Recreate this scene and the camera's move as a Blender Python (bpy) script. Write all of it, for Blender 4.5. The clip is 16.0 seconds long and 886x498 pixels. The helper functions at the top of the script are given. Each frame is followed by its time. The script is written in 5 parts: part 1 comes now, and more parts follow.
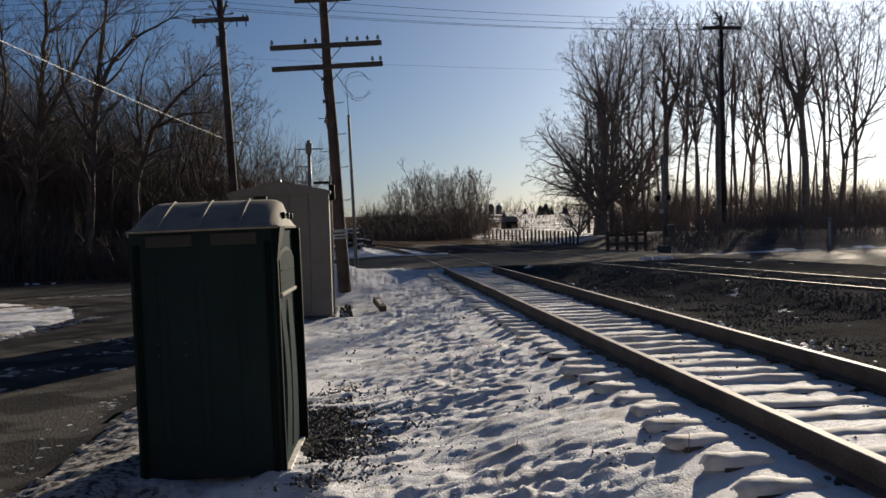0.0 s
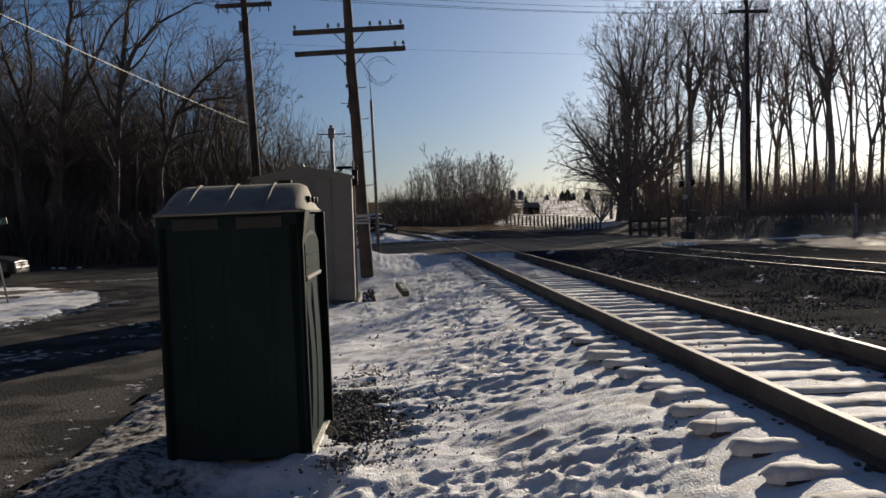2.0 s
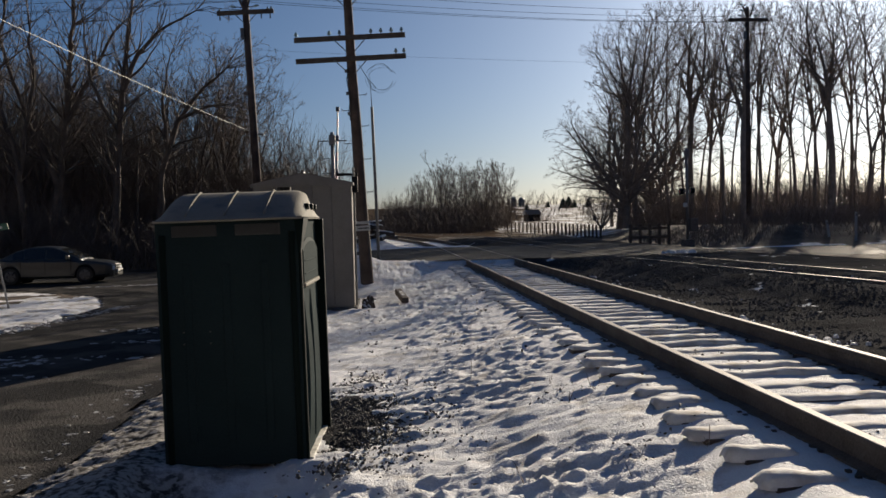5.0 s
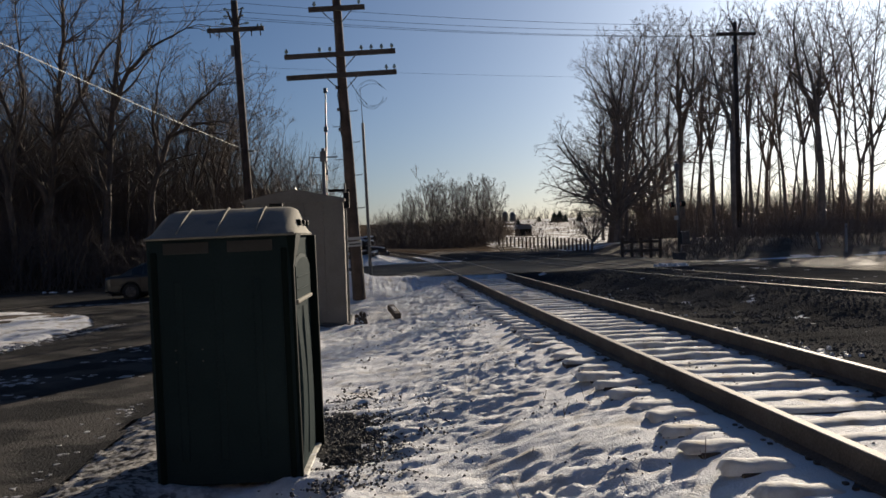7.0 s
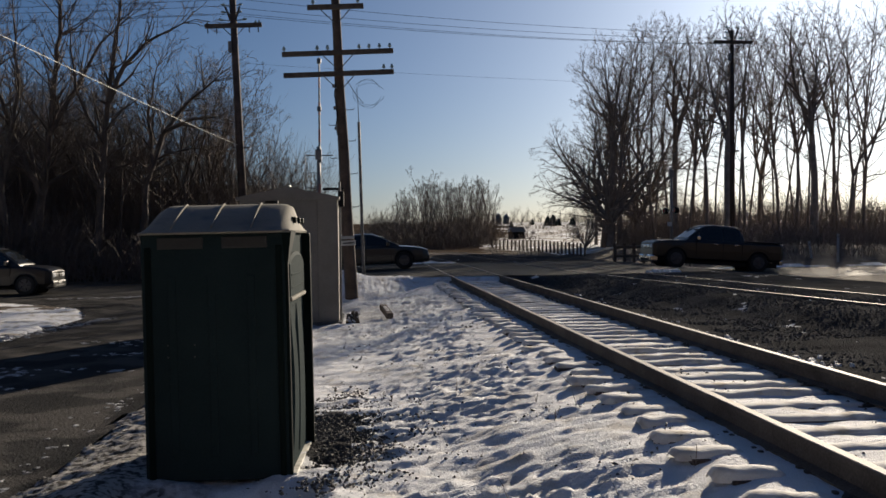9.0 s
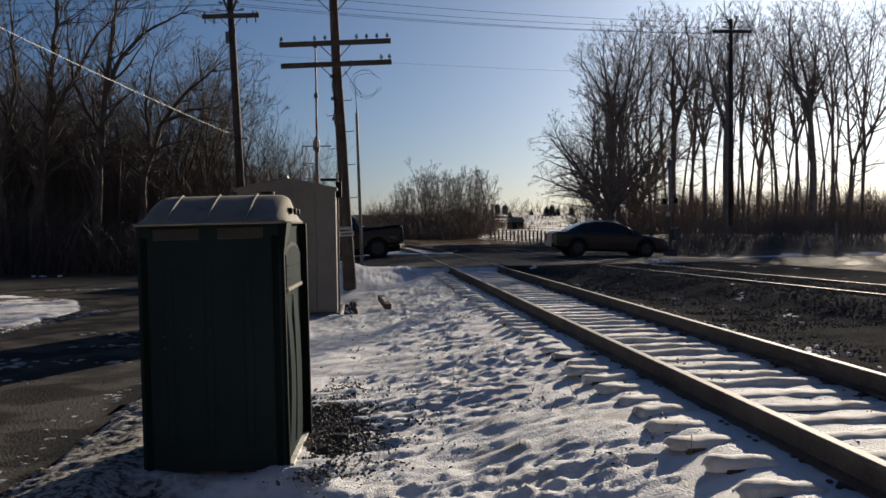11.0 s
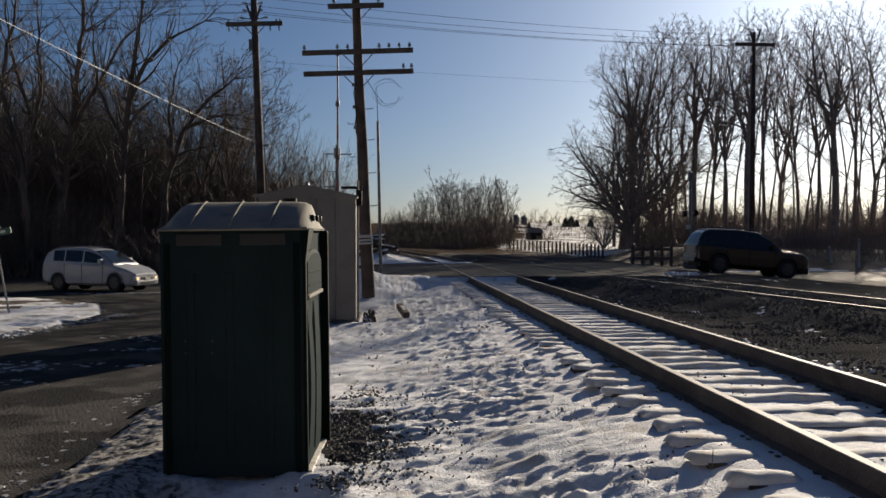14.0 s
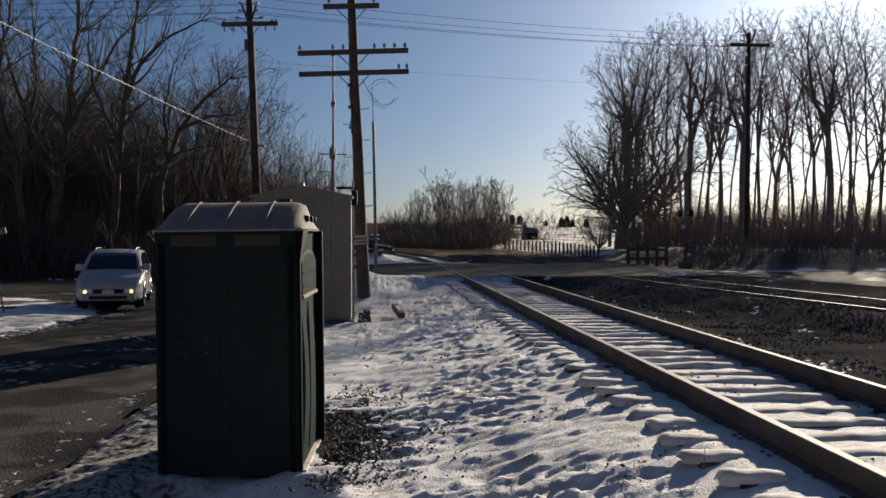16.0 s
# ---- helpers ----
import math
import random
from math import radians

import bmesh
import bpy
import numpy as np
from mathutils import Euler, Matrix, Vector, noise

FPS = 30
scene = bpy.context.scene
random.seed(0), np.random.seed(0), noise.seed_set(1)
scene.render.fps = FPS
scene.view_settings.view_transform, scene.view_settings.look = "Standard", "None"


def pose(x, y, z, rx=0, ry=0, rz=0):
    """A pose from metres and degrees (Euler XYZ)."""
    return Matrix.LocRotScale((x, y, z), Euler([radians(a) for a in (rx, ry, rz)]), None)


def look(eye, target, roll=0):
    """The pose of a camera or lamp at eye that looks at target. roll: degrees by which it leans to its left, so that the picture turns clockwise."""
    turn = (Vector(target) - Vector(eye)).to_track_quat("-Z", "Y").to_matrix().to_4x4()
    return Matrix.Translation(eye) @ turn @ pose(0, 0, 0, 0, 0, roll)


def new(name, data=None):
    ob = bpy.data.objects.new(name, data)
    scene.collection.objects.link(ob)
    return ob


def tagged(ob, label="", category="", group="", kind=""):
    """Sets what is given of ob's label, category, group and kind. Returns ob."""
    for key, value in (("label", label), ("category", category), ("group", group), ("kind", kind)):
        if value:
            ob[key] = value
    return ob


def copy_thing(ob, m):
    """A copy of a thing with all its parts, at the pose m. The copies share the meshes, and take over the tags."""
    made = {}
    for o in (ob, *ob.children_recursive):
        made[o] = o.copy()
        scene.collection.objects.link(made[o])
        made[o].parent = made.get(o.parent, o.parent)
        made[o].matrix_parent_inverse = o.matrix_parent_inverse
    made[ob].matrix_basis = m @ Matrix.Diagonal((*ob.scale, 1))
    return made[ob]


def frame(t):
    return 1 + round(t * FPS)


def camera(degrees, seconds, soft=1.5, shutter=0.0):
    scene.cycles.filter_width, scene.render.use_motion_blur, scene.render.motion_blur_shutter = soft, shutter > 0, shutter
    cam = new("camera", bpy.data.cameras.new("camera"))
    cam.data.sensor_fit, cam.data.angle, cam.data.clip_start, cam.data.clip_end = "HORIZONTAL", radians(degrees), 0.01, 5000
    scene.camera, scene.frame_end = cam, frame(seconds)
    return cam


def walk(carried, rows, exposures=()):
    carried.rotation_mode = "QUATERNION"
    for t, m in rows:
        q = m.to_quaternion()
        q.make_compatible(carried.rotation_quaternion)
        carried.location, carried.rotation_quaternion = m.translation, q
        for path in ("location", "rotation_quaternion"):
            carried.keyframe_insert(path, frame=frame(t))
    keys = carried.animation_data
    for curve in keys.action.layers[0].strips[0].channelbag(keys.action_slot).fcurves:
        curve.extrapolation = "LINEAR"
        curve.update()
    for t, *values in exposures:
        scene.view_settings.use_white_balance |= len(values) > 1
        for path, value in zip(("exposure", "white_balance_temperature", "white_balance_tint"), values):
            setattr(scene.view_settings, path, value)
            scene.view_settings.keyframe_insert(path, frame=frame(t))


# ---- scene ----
cam = camera(52.0, 16.0, soft=1.6)
PATH = [
    (0, (0.015, 0.03, 1.211), (0.198, 2.021, 1.163), -1.8),
    (0.5, (0.006, 0.042, 1.205), (0.161, 2.035, 1.135), -1.6),
    (1, (-0.007, 0.051, 1.199), (0.13, 2.045, 1.105), -1.6),
    (1.5, (-0.01, 0.002, 1.21), (0.114, 1.996, 1.11), -1.6),
    (2, (-0.011, 0.047, 1.198), (0.124, 2.041, 1.12), -1.7),
    (2.5, (0.001, 0.019, 1.203), (0.151, 2.013, 1.15), -1.8),
    (3, (-0.003, -0.004, 1.205), (0.135, 1.99, 1.155), -1.7),
    (3.5, (0.008, 0.01, 1.197), (0.147, 2.004, 1.135), -1.6),
    (4, (0.016, -0.005, 1.204), (0.152, 1.989, 1.14), -1.4),
    (6.5, (0.006, -0.009, 1.2), (0.145, 1.986, 1.154), -2.0),
    (7, (0.004, 0.01, 1.201), (0.157, 2.004, 1.171), -2.0),
    (7.5, (-0.005, -0.007, 1.206), (0.152, 1.987, 1.194), -1.3),
    (8, (-0.011, -0.001, 1.202), (0.154, 1.992, 1.188), -0.8),
    (8.5, (-0.014, 0.002, 1.202), (0.153, 1.994, 1.179), -0.7),
    (9, (-0.013, 0.016, 1.2), (0.156, 2.009, 1.172), -0.7),
    (11.5, (0.012, 0.012, 1.2), (0.181, 2.004, 1.149), -0.9),
    (12, (0.001, 0.002, 1.195), (0.152, 1.996, 1.145), -0.6),
    (12.5, (-0.002, 0.009, 1.197), (0.139, 2.004, 1.169), -0.5),
    (13, (-0.008, 0.013, 1.2), (0.127, 2.008, 1.183), -0.2),
    (13.5, (-0.013, -0.002, 1.201), (0.114, 1.994, 1.179), 0.0),
    (14, (-0.014, 0.016, 1.198), (0.117, 2.012, 1.17), -0.0),
    (14.5, (-0.015, 0.011, 1.193), (0.122, 2.006, 1.169), -0.0),
    (15, (-0.01, 0.008, 1.198), (0.128, 2.003, 1.176), 0.1),
    (15.5, (-0.009, 0.005, 1.198), (0.127, 2.001, 1.17), 0.1),
    (16, (-0.001, -0.012, 1.202), (0.139, 1.983, 1.174), 0.0),
]
walk(cam, [(t, look(eye, target, roll)) for t, eye, target, roll in PATH], exposures=[(0, 0.58, 5820, 8), (16, 0.58, 5820, 8)])

# ---- world, sun, exposure ----
SUN_AZ, SUN_EL = 29.5, 16.5          # degrees right of the track's line, and above the horizon
world = bpy.data.worlds.new("world")
scene.world = world
world.use_nodes = True
wn = world.node_tree
sky = wn.nodes.new("ShaderNodeTexSky")
sky.sky_type = "NISHITA"
sky.sun_disc = False
sky.sun_elevation = radians(SUN_EL)
sky.sun_rotation = radians(SUN_AZ)
sky.altitude = 450
sky.air_density, sky.dust_density, sky.ozone_density = 0.85, 1.7, 4.8
wn.nodes["Background"].inputs[1].default_value = 0.0315
wn.links.new(sky.outputs[0], wn.nodes["Background"].inputs[0])
sun_data = bpy.data.lights.new("sun", "SUN")
sun_data.energy, sun_data.angle, sun_data.color = 5.0, radians(0.53), (1.0, 0.80, 0.57)
sun = new("sun", sun_data)
sun_dir = Vector((math.sin(radians(SUN_AZ)) * math.cos(radians(SUN_EL)), math.cos(radians(SUN_AZ)) * math.cos(radians(SUN_EL)), math.sin(radians(SUN_EL))))
sun.matrix_world = look(sun_dir * 300, (0, 0, 0))


# ---- materials ----
def material(name, color, rough=0.7, metal=0.0, var=0.25, scale=6.0, fine=80.0, bump=0.2, bump_scale=40.0, second=None, patch=3.0, lo=0.45, hi=0.6, spec=0.5, random_by="", coat=0.0, dist=0.02):
    """Colour varied at two scales, a second colour in patches, and fine relief."""
    m = bpy.data.materials.new(name)
    m.use_nodes = True
    nt = m.node_tree
    n, ln = nt.nodes, nt.links
    b = n["Principled BSDF"]
    b.inputs["Roughness"].default_value, b.inputs["Metallic"].default_value = rough, metal
    b.inputs["Specular IOR Level"].default_value = spec
    b.inputs["Coat Weight"].default_value = coat
    tc = n.new("ShaderNodeTexCoord")
    geo = n.new("ShaderNodeNewGeometry")
    def tex(s, detail=4.0):
        t = n.new("ShaderNodeTexNoise")
        t.inputs["Scale"].default_value, t.inputs["Detail"].default_value = s, detail
        ln.new(geo.outputs["Position"] if not random_by == "object" else tc.outputs["Object"], t.inputs["Vector"])
        return t
    def mix(a, bb, f, blend="MIX"):
        x = n.new("ShaderNodeMix")
        x.data_type, x.blend_type = "RGBA", blend
        for sock, v in ((x.inputs[6], a), (x.inputs[7], bb), (x.inputs[0], f)):
            if hasattr(v, "is_linked") or hasattr(v, "links"):
                ln.new(v, sock)
            else:
                sock.default_value = v
        return x.outputs[2]
    def ramp(src, a, bb):
        r = n.new("ShaderNodeMapRange")
        r.inputs[1].default_value, r.inputs[2].default_value = a, bb
        ln.new(src, r.inputs[0])
        return r.outputs[0]
    dark = tuple(v * (1 - var) for v in color) + (1,)
    light = tuple(min(1, v * (1 + var)) for v in color) + (1,)
    base = mix(dark, light, ramp(tex(scale).outputs[0], 0.3, 0.7))
    if fine:
        grain = ramp(tex(fine, 2).outputs[0], 0.25, 0.75)
        g = n.new("ShaderNodeMapRange")
        g.inputs[3].default_value, g.inputs[4].default_value = 1 - var, 1 + var
        ln.new(grain, g.inputs[0])
        s = n.new("ShaderNodeHueSaturation")
        ln.new(base, s.inputs["Color"])
        ln.new(g.outputs[0], s.inputs["Value"])
        base = s.outputs[0]
    if second:
        f = ramp(tex(patch, 6).outputs[0], lo, hi)
        base = mix(base, (*second, 1), f)
    if random_by:
        if random_by == "island":
            src = geo.outputs["Random Per Island"]
        else:
            src = n.new("ShaderNodeObjectInfo").outputs["Random"]
        g = n.new("ShaderNodeMapRange")
        g.inputs[3].default_value, g.inputs[4].default_value = 0.65, 1.35
        ln.new(src, g.inputs[0])
        s = n.new("ShaderNodeHueSaturation")
        ln.new(base, s.inputs["Color"])
        ln.new(g.outputs[0], s.inputs["Value"])
        base = s.outputs[0]
    ln.new(base, b.inputs["Base Color"])
    if bump:
        bp = n.new("ShaderNodeBump")
        bp.inputs["Strength"].default_value, bp.inputs["Distance"].default_value = bump, dist
        ln.new(tex(bump_scale, 5).outputs[0], bp.inputs["Height"])
        ln.new(bp.outputs[0], b.inputs["Normal"])
    return m


def glow(name, color, strength):
    m = bpy.data.materials.new(name)
    m.use_nodes = True
    b = m.node_tree.nodes["Principled BSDF"]
    b.inputs["Base Color"].default_value = (*color, 1)
    b.inputs["Emission Color"].default_value = (*color, 1)
    b.inputs["Emission Strength"].default_value = strength
    return m


def glass(name, color, rough=0.03):
    m = bpy.data.materials.new(name)
    m.use_nodes = True
    b = m.node_tree.nodes["Principled BSDF"]
    b.inputs["Base Color"].default_value = (*color, 1)
    b.inputs["Roughness"].default_value = rough
    b.inputs["IOR"].default_value = 1.5
    return m


M_SNOW = material("snow", (0.82, 0.82, 0.83), rough=0.8, var=0.09, scale=1.5, fine=110, bump=0.5, bump_scale=60, second=(0.50, 0.45, 0.38), patch=3.4, lo=0.52, hi=0.78, spec=0.15, dist=0.03)


def grit_and_shade(m, start, end):
    """Gritty road dirt over the snow, thickening with x from start to end, plus darkening for the toilet's shade."""
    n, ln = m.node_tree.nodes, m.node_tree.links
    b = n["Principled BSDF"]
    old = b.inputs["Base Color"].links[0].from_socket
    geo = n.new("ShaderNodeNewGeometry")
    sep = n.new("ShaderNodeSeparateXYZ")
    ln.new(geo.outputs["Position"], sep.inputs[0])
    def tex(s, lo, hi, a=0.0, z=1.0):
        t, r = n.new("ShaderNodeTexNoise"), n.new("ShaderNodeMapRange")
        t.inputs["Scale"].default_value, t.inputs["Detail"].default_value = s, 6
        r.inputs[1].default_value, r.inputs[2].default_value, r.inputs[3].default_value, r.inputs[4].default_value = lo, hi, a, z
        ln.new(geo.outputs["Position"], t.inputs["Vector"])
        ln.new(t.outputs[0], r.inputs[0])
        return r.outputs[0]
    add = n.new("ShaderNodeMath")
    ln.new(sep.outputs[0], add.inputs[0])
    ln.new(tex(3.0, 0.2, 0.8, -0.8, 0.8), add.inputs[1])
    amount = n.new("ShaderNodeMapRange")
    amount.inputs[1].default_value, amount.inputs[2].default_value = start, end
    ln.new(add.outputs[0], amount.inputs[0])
    soil_shade = n.new("ShaderNodeMix")
    soil_shade.data_type = "RGBA"
    soil_shade.inputs[6].default_value, soil_shade.inputs[7].default_value = (0.44, 0.42, 0.39, 1), (0.070, 0.063, 0.055, 1)
    ln.new(tex(17.0, 0.45, 0.58), soil_shade.inputs[0])
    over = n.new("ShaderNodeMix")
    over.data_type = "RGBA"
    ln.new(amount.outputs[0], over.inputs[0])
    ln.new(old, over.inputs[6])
    ln.new(soil_shade.outputs[2], over.inputs[7])
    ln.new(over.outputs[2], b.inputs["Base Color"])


# begins at the toilet's front, so its shadowed snow is painted darker as well
grit_and_shade(M_SNOW, -0.9, -1.8)
M_SNOW_ISLAND = material("verge_snow", (0.80, 0.80, 0.81), rough=0.8, var=0.1, scale=1.2, fine=60, bump=0.4, bump_scale=30, second=(0.36, 0.32, 0.26), patch=2.2, lo=0.50, hi=0.66, spec=0.15)
M_SNOW_TIE = material("tie_snow", (0.76, 0.745, 0.72), rough=0.85, var=0.08, scale=4, fine=160, bump=0.4, bump_scale=40, second=(0.50, 0.44, 0.36), patch=5, lo=0.52, hi=0.70, spec=0.1)
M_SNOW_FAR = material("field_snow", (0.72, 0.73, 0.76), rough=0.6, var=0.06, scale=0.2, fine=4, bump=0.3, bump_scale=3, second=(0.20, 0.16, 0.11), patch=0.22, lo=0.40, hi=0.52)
M_BALLAST = material("ballast_bed", (0.070, 0.069, 0.068), spec=0.0, rough=0.95, var=0.35, scale=1.2, fine=45, bump=1.0, bump_scale=30, second=(0.75, 0.76, 0.78), patch=1.7, lo=0.68, hi=0.70, dist=0.04)
M_STONE = material("ballast_stone", (0.12, 0.118, 0.115), rough=0.85, var=0.3, scale=12, fine=150, bump=0.3, random_by="island", spec=0.02)
M_STONE_LOOSE = material("loose_stone", (0.10, 0.096, 0.092), rough=0.7, var=0.3, scale=12, fine=150, bump=0.3, random_by="island", spec=0.12)
M_LITTER = material("leaf_litter", (0.14, 0.115, 0.092), spec=0.05, rough=0.9, var=0.4, scale=1.0, fine=14, bump=0.8, bump_scale=9, second=(0.74, 0.75, 0.78), patch=0.7, lo=0.69, hi=0.72, dist=0.06)
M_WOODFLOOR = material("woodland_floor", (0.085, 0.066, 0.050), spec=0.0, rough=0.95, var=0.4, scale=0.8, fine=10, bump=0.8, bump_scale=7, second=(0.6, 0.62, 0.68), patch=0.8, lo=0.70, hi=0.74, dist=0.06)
M_ASPHALT = material("asphalt", (0.040, 0.039, 0.038), rough=0.75, var=0.3, scale=0.7, fine=60, bump=0.35, bump_scale=70, second=(0.065, 0.063, 0.060), patch=0.5, lo=0.45, hi=0.62, spec=0.03)
M_ASPHALT_WET = material("side_road_asphalt", (0.026, 0.025, 0.024), rough=0.75, var=0.35, scale=0.8, fine=50, bump=0.9, bump_scale=38, second=(0.072, 0.066, 0.060), patch=1.1, lo=0.47, hi=0.56, spec=0.05, dist=0.03)
M_ICE = material("old_snow_ice", (0.72, 0.72, 0.73), rough=0.75, var=0.12, scale=5, fine=60, bump=0.5, bump_scale=30)
M_RAIL = material("rail_steel", (0.13, 0.113, 0.098), spec=0.2, rough=0.8, metal=0.25, var=0.3, scale=3, fine=60, bump=0.25, bump_scale=50)
M_RAILHEAD = material("rail_head_steel", (0.20, 0.18, 0.165), spec=0.15, rough=0.7, metal=0.12, var=0.12, scale=2, fine=40, bump=0.05)
M_TIE = material("tie_timber", (0.075, 0.055, 0.042), rough=0.85, var=0.35, scale=8, fine=70, bump=0.6, bump_scale=30, random_by="object")
M_TOILET = material("green_plastic", (0.022, 0.034, 0.036), rough=0.75, var=0.12, scale=2, fine=90, bump=0.12, bump_scale=120, spec=0.02)
M_TOILET_DARK = material("green_plastic_trim", (0.003, 0.009, 0.008), spec=0.1, rough=0.6, var=0.12, scale=3, fine=90, bump=0.1)
M_TOILET_ROOF = material("cream_plastic", (0.27, 0.255, 0.215), rough=0.8, spec=0.1, var=0.08, scale=4, fine=60, bump=0.12, bump_scale=60, second=(0.17, 0.17, 0.17), patch=6, lo=0.55, hi=0.75)
M_BASE_EDGE = material("pale_base_plastic", (0.72, 0.70, 0.62), rough=0.5, var=0.15, scale=8, fine=60, bump=0.1, second=(0.3, 0.28, 0.24), patch=9, lo=0.55, hi=0.7)
M_VENT = material("vent_mesh", (0.045, 0.045, 0.042), rough=0.6, var=0.1, scale=20, fine=200, bump=0.3, bump_scale=200)
M_SHED = material("galvanised_panel", (0.20, 0.19, 0.17), rough=0.55, metal=0.15, var=0.08, scale=1.6, fine=30, bump=0.1, bump_scale=20, second=(0.165, 0.15, 0.13), patch=2.2, lo=0.5, hi=0.75)
M_POLE = material("weathered_pole_wood", (0.075, 0.055, 0.044), rough=0.85, var=0.35, scale=2.5, fine=35, bump=0.7, bump_scale=22)
M_ARM = material("weathered_crossarm_wood", (0.085, 0.07, 0.058), rough=0.85, var=0.3, scale=4, fine=40, bump=0.5, bump_scale=30)
M_STEEL = material("dull_steel", (0.16, 0.16, 0.16), rough=0.5, metal=0.8, var=0.2, scale=8, fine=60, bump=0.1)
M_ALU = material("aluminium_mast", (0.21, 0.21, 0.21), rough=0.55, metal=0.3, var=0.1, scale=6, fine=50, bump=0.05)
M_INSUL = glass("insulator_glass", (0.25, 0.33, 0.34), 0.1)
M_WIRE = material("wire", (0.05, 0.05, 0.05), rough=0.6, var=0.1, fine=0, bump=0)
M_CABLE = material("pale_cable", (0.16, 0.155, 0.145), rough=0.5, metal=0.3, var=0.1, fine=0, bump=0)
M_BARK = material("grey_brown_bark", (0.22, 0.185, 0.155), rough=0.9, var=0.3, scale=2, fine=25, bump=0.6, bump_scale=18)
M_TWIG = material("twig_bark", (0.25, 0.20, 0.165), rough=0.85, var=0.2, scale=2, fine=0, bump=0)
# darker copies of bark and twigs, with the woods' shade put into the colour
M_BARK_L = material("shaded_woodland_bark", (0.095, 0.077, 0.064), rough=0.9, var=0.3, scale=2, fine=25, bump=0.5, bump_scale=18)
M_TWIG_L = material("shaded_twig_bark", (0.125, 0.102, 0.087), rough=0.9, var=0.2, scale=2, fine=0, bump=0)
M_BRUSH = material("brush_stems", (0.19, 0.155, 0.13), rough=0.9, var=0.3, scale=0.6, fine=0, bump=0)
M_EVERGREEN = material("evergreen_needles", (0.035, 0.05, 0.03), rough=0.85, var=0.3, scale=2, fine=20, bump=0.3)
M_FENCE = material("fence_wood", (0.11, 0.085, 0.065), rough=0.85, var=0.25, scale=4, fine=40, bump=0.4)
M_SIGN = material("sign_white", (0.40, 0.41, 0.41), rough=0.5, var=0.08, scale=6, fine=50, bump=0.05)
M_SIGN_GREEN = material("sign_green", (0.012, 0.075, 0.048), rough=0.4, var=0.08, scale=6, fine=50, bump=0.05)
M_BLACK = material("black_plastic", (0.012, 0.012, 0.013), spec=0.2, rough=0.6, var=0.15, scale=8, fine=60, bump=0.1)
M_RED = material("red_lens", (0.25, 0.01, 0.01), rough=0.25, var=0.1, fine=0, bump=0)
M_TYRE = material("tyre_rubber", (0.018, 0.018, 0.018), rough=0.8, var=0.2, scale=10, fine=60, bump=0.2)
M_RIM = material("alloy_rim", (0.10, 0.10, 0.105), rough=0.45, metal=0.7, var=0.1, scale=10, fine=0, bump=0)
M_CARGLASS = glass("car_glass", (0.012, 0.014, 0.016), 0.04)
M_CHROME = material("chrome_trim", (0.75, 0.75, 0.76), rough=0.15, metal=1.0, var=0.05, fine=0, bump=0)
M_LAMP = glass("lamp_glass", (0.75, 0.76, 0.78), 0.12)
M_LAMP_ON = glow("lit_headlamp", (1.0, 0.62, 0.22), 1.4)
M_STRIPE = material("faded_red_band", (0.30, 0.15, 0.13), rough=0.5, var=0.1, fine=0, bump=0)
M_SLUSH = material("grey_slush", (0.36, 0.36, 0.37), rough=0.4, var=0.3, scale=4, fine=40, bump=0.5, bump_scale=30)
M_PLATE = material("plate_pale", (0.6, 0.6, 0.58), rough=0.5, var=0.05, fine=0, bump=0)


def paint(name, color, coat=0.6):
    return material(name, color, rough=0.32, var=0.08, scale=1.5, fine=0, bump=0, second=tuple(v * 0.8 + 0.004 for v in color), patch=2.5, lo=0.55, hi=0.8, coat=coat)


P_WHITE = paint("white_car_paint", (0.38, 0.39, 0.41), 0.2)
P_GREY = paint("dark_grey_car_paint", (0.022, 0.025, 0.026), 0.3)
P_DARK = paint("dark_suv_paint", (0.010, 0.010, 0.012), 0.2)
P_BLACK = paint("black_pickup_paint", (0.012, 0.012, 0.013), 0.25)


# ---- mesh helpers ----
def part(name, bm, mat, parent=None, label="", smooth=False):
    me = bpy.data.meshes.new(name)
    bm.to_mesh(me)
    bm.free()
    for m in (mat if isinstance(mat, (list, tuple)) else [mat]):
        me.materials.append(m)
    if smooth:
        for p in me.polygons:
            p.use_smooth = True
    ob = new(name, me)
    if parent is not None:
        ob.parent = parent
    if label:
        ob["label"] = label
    return ob


def thing(name, m, label, category, group="", kind=""):
    e = new(name)
    e.empty_display_size = 0.2
    e.matrix_basis = m
    return tagged(e, label, category, group, kind)


def box(bm, x0, x1, y0, y1, z0, z1, bevel=0.0, mi=0):
    m = bmesh.ops.create_cube(bm, size=1.0, matrix=Matrix.LocRotScale(((x0 + x1) / 2, (y0 + y1) / 2, (z0 + z1) / 2), None, (x1 - x0, y1 - y0, z1 - z0)))
    vs = m["verts"]
    if bevel:
        es = list({e for v in vs for e in v.link_edges})
        bmesh.ops.bevel(bm, geom=es, offset=bevel, segments=2, affect="EDGES", profile=0.6)
    return bm


def boxbm(*a, **k):
    return box(bmesh.new(), *a, **k)


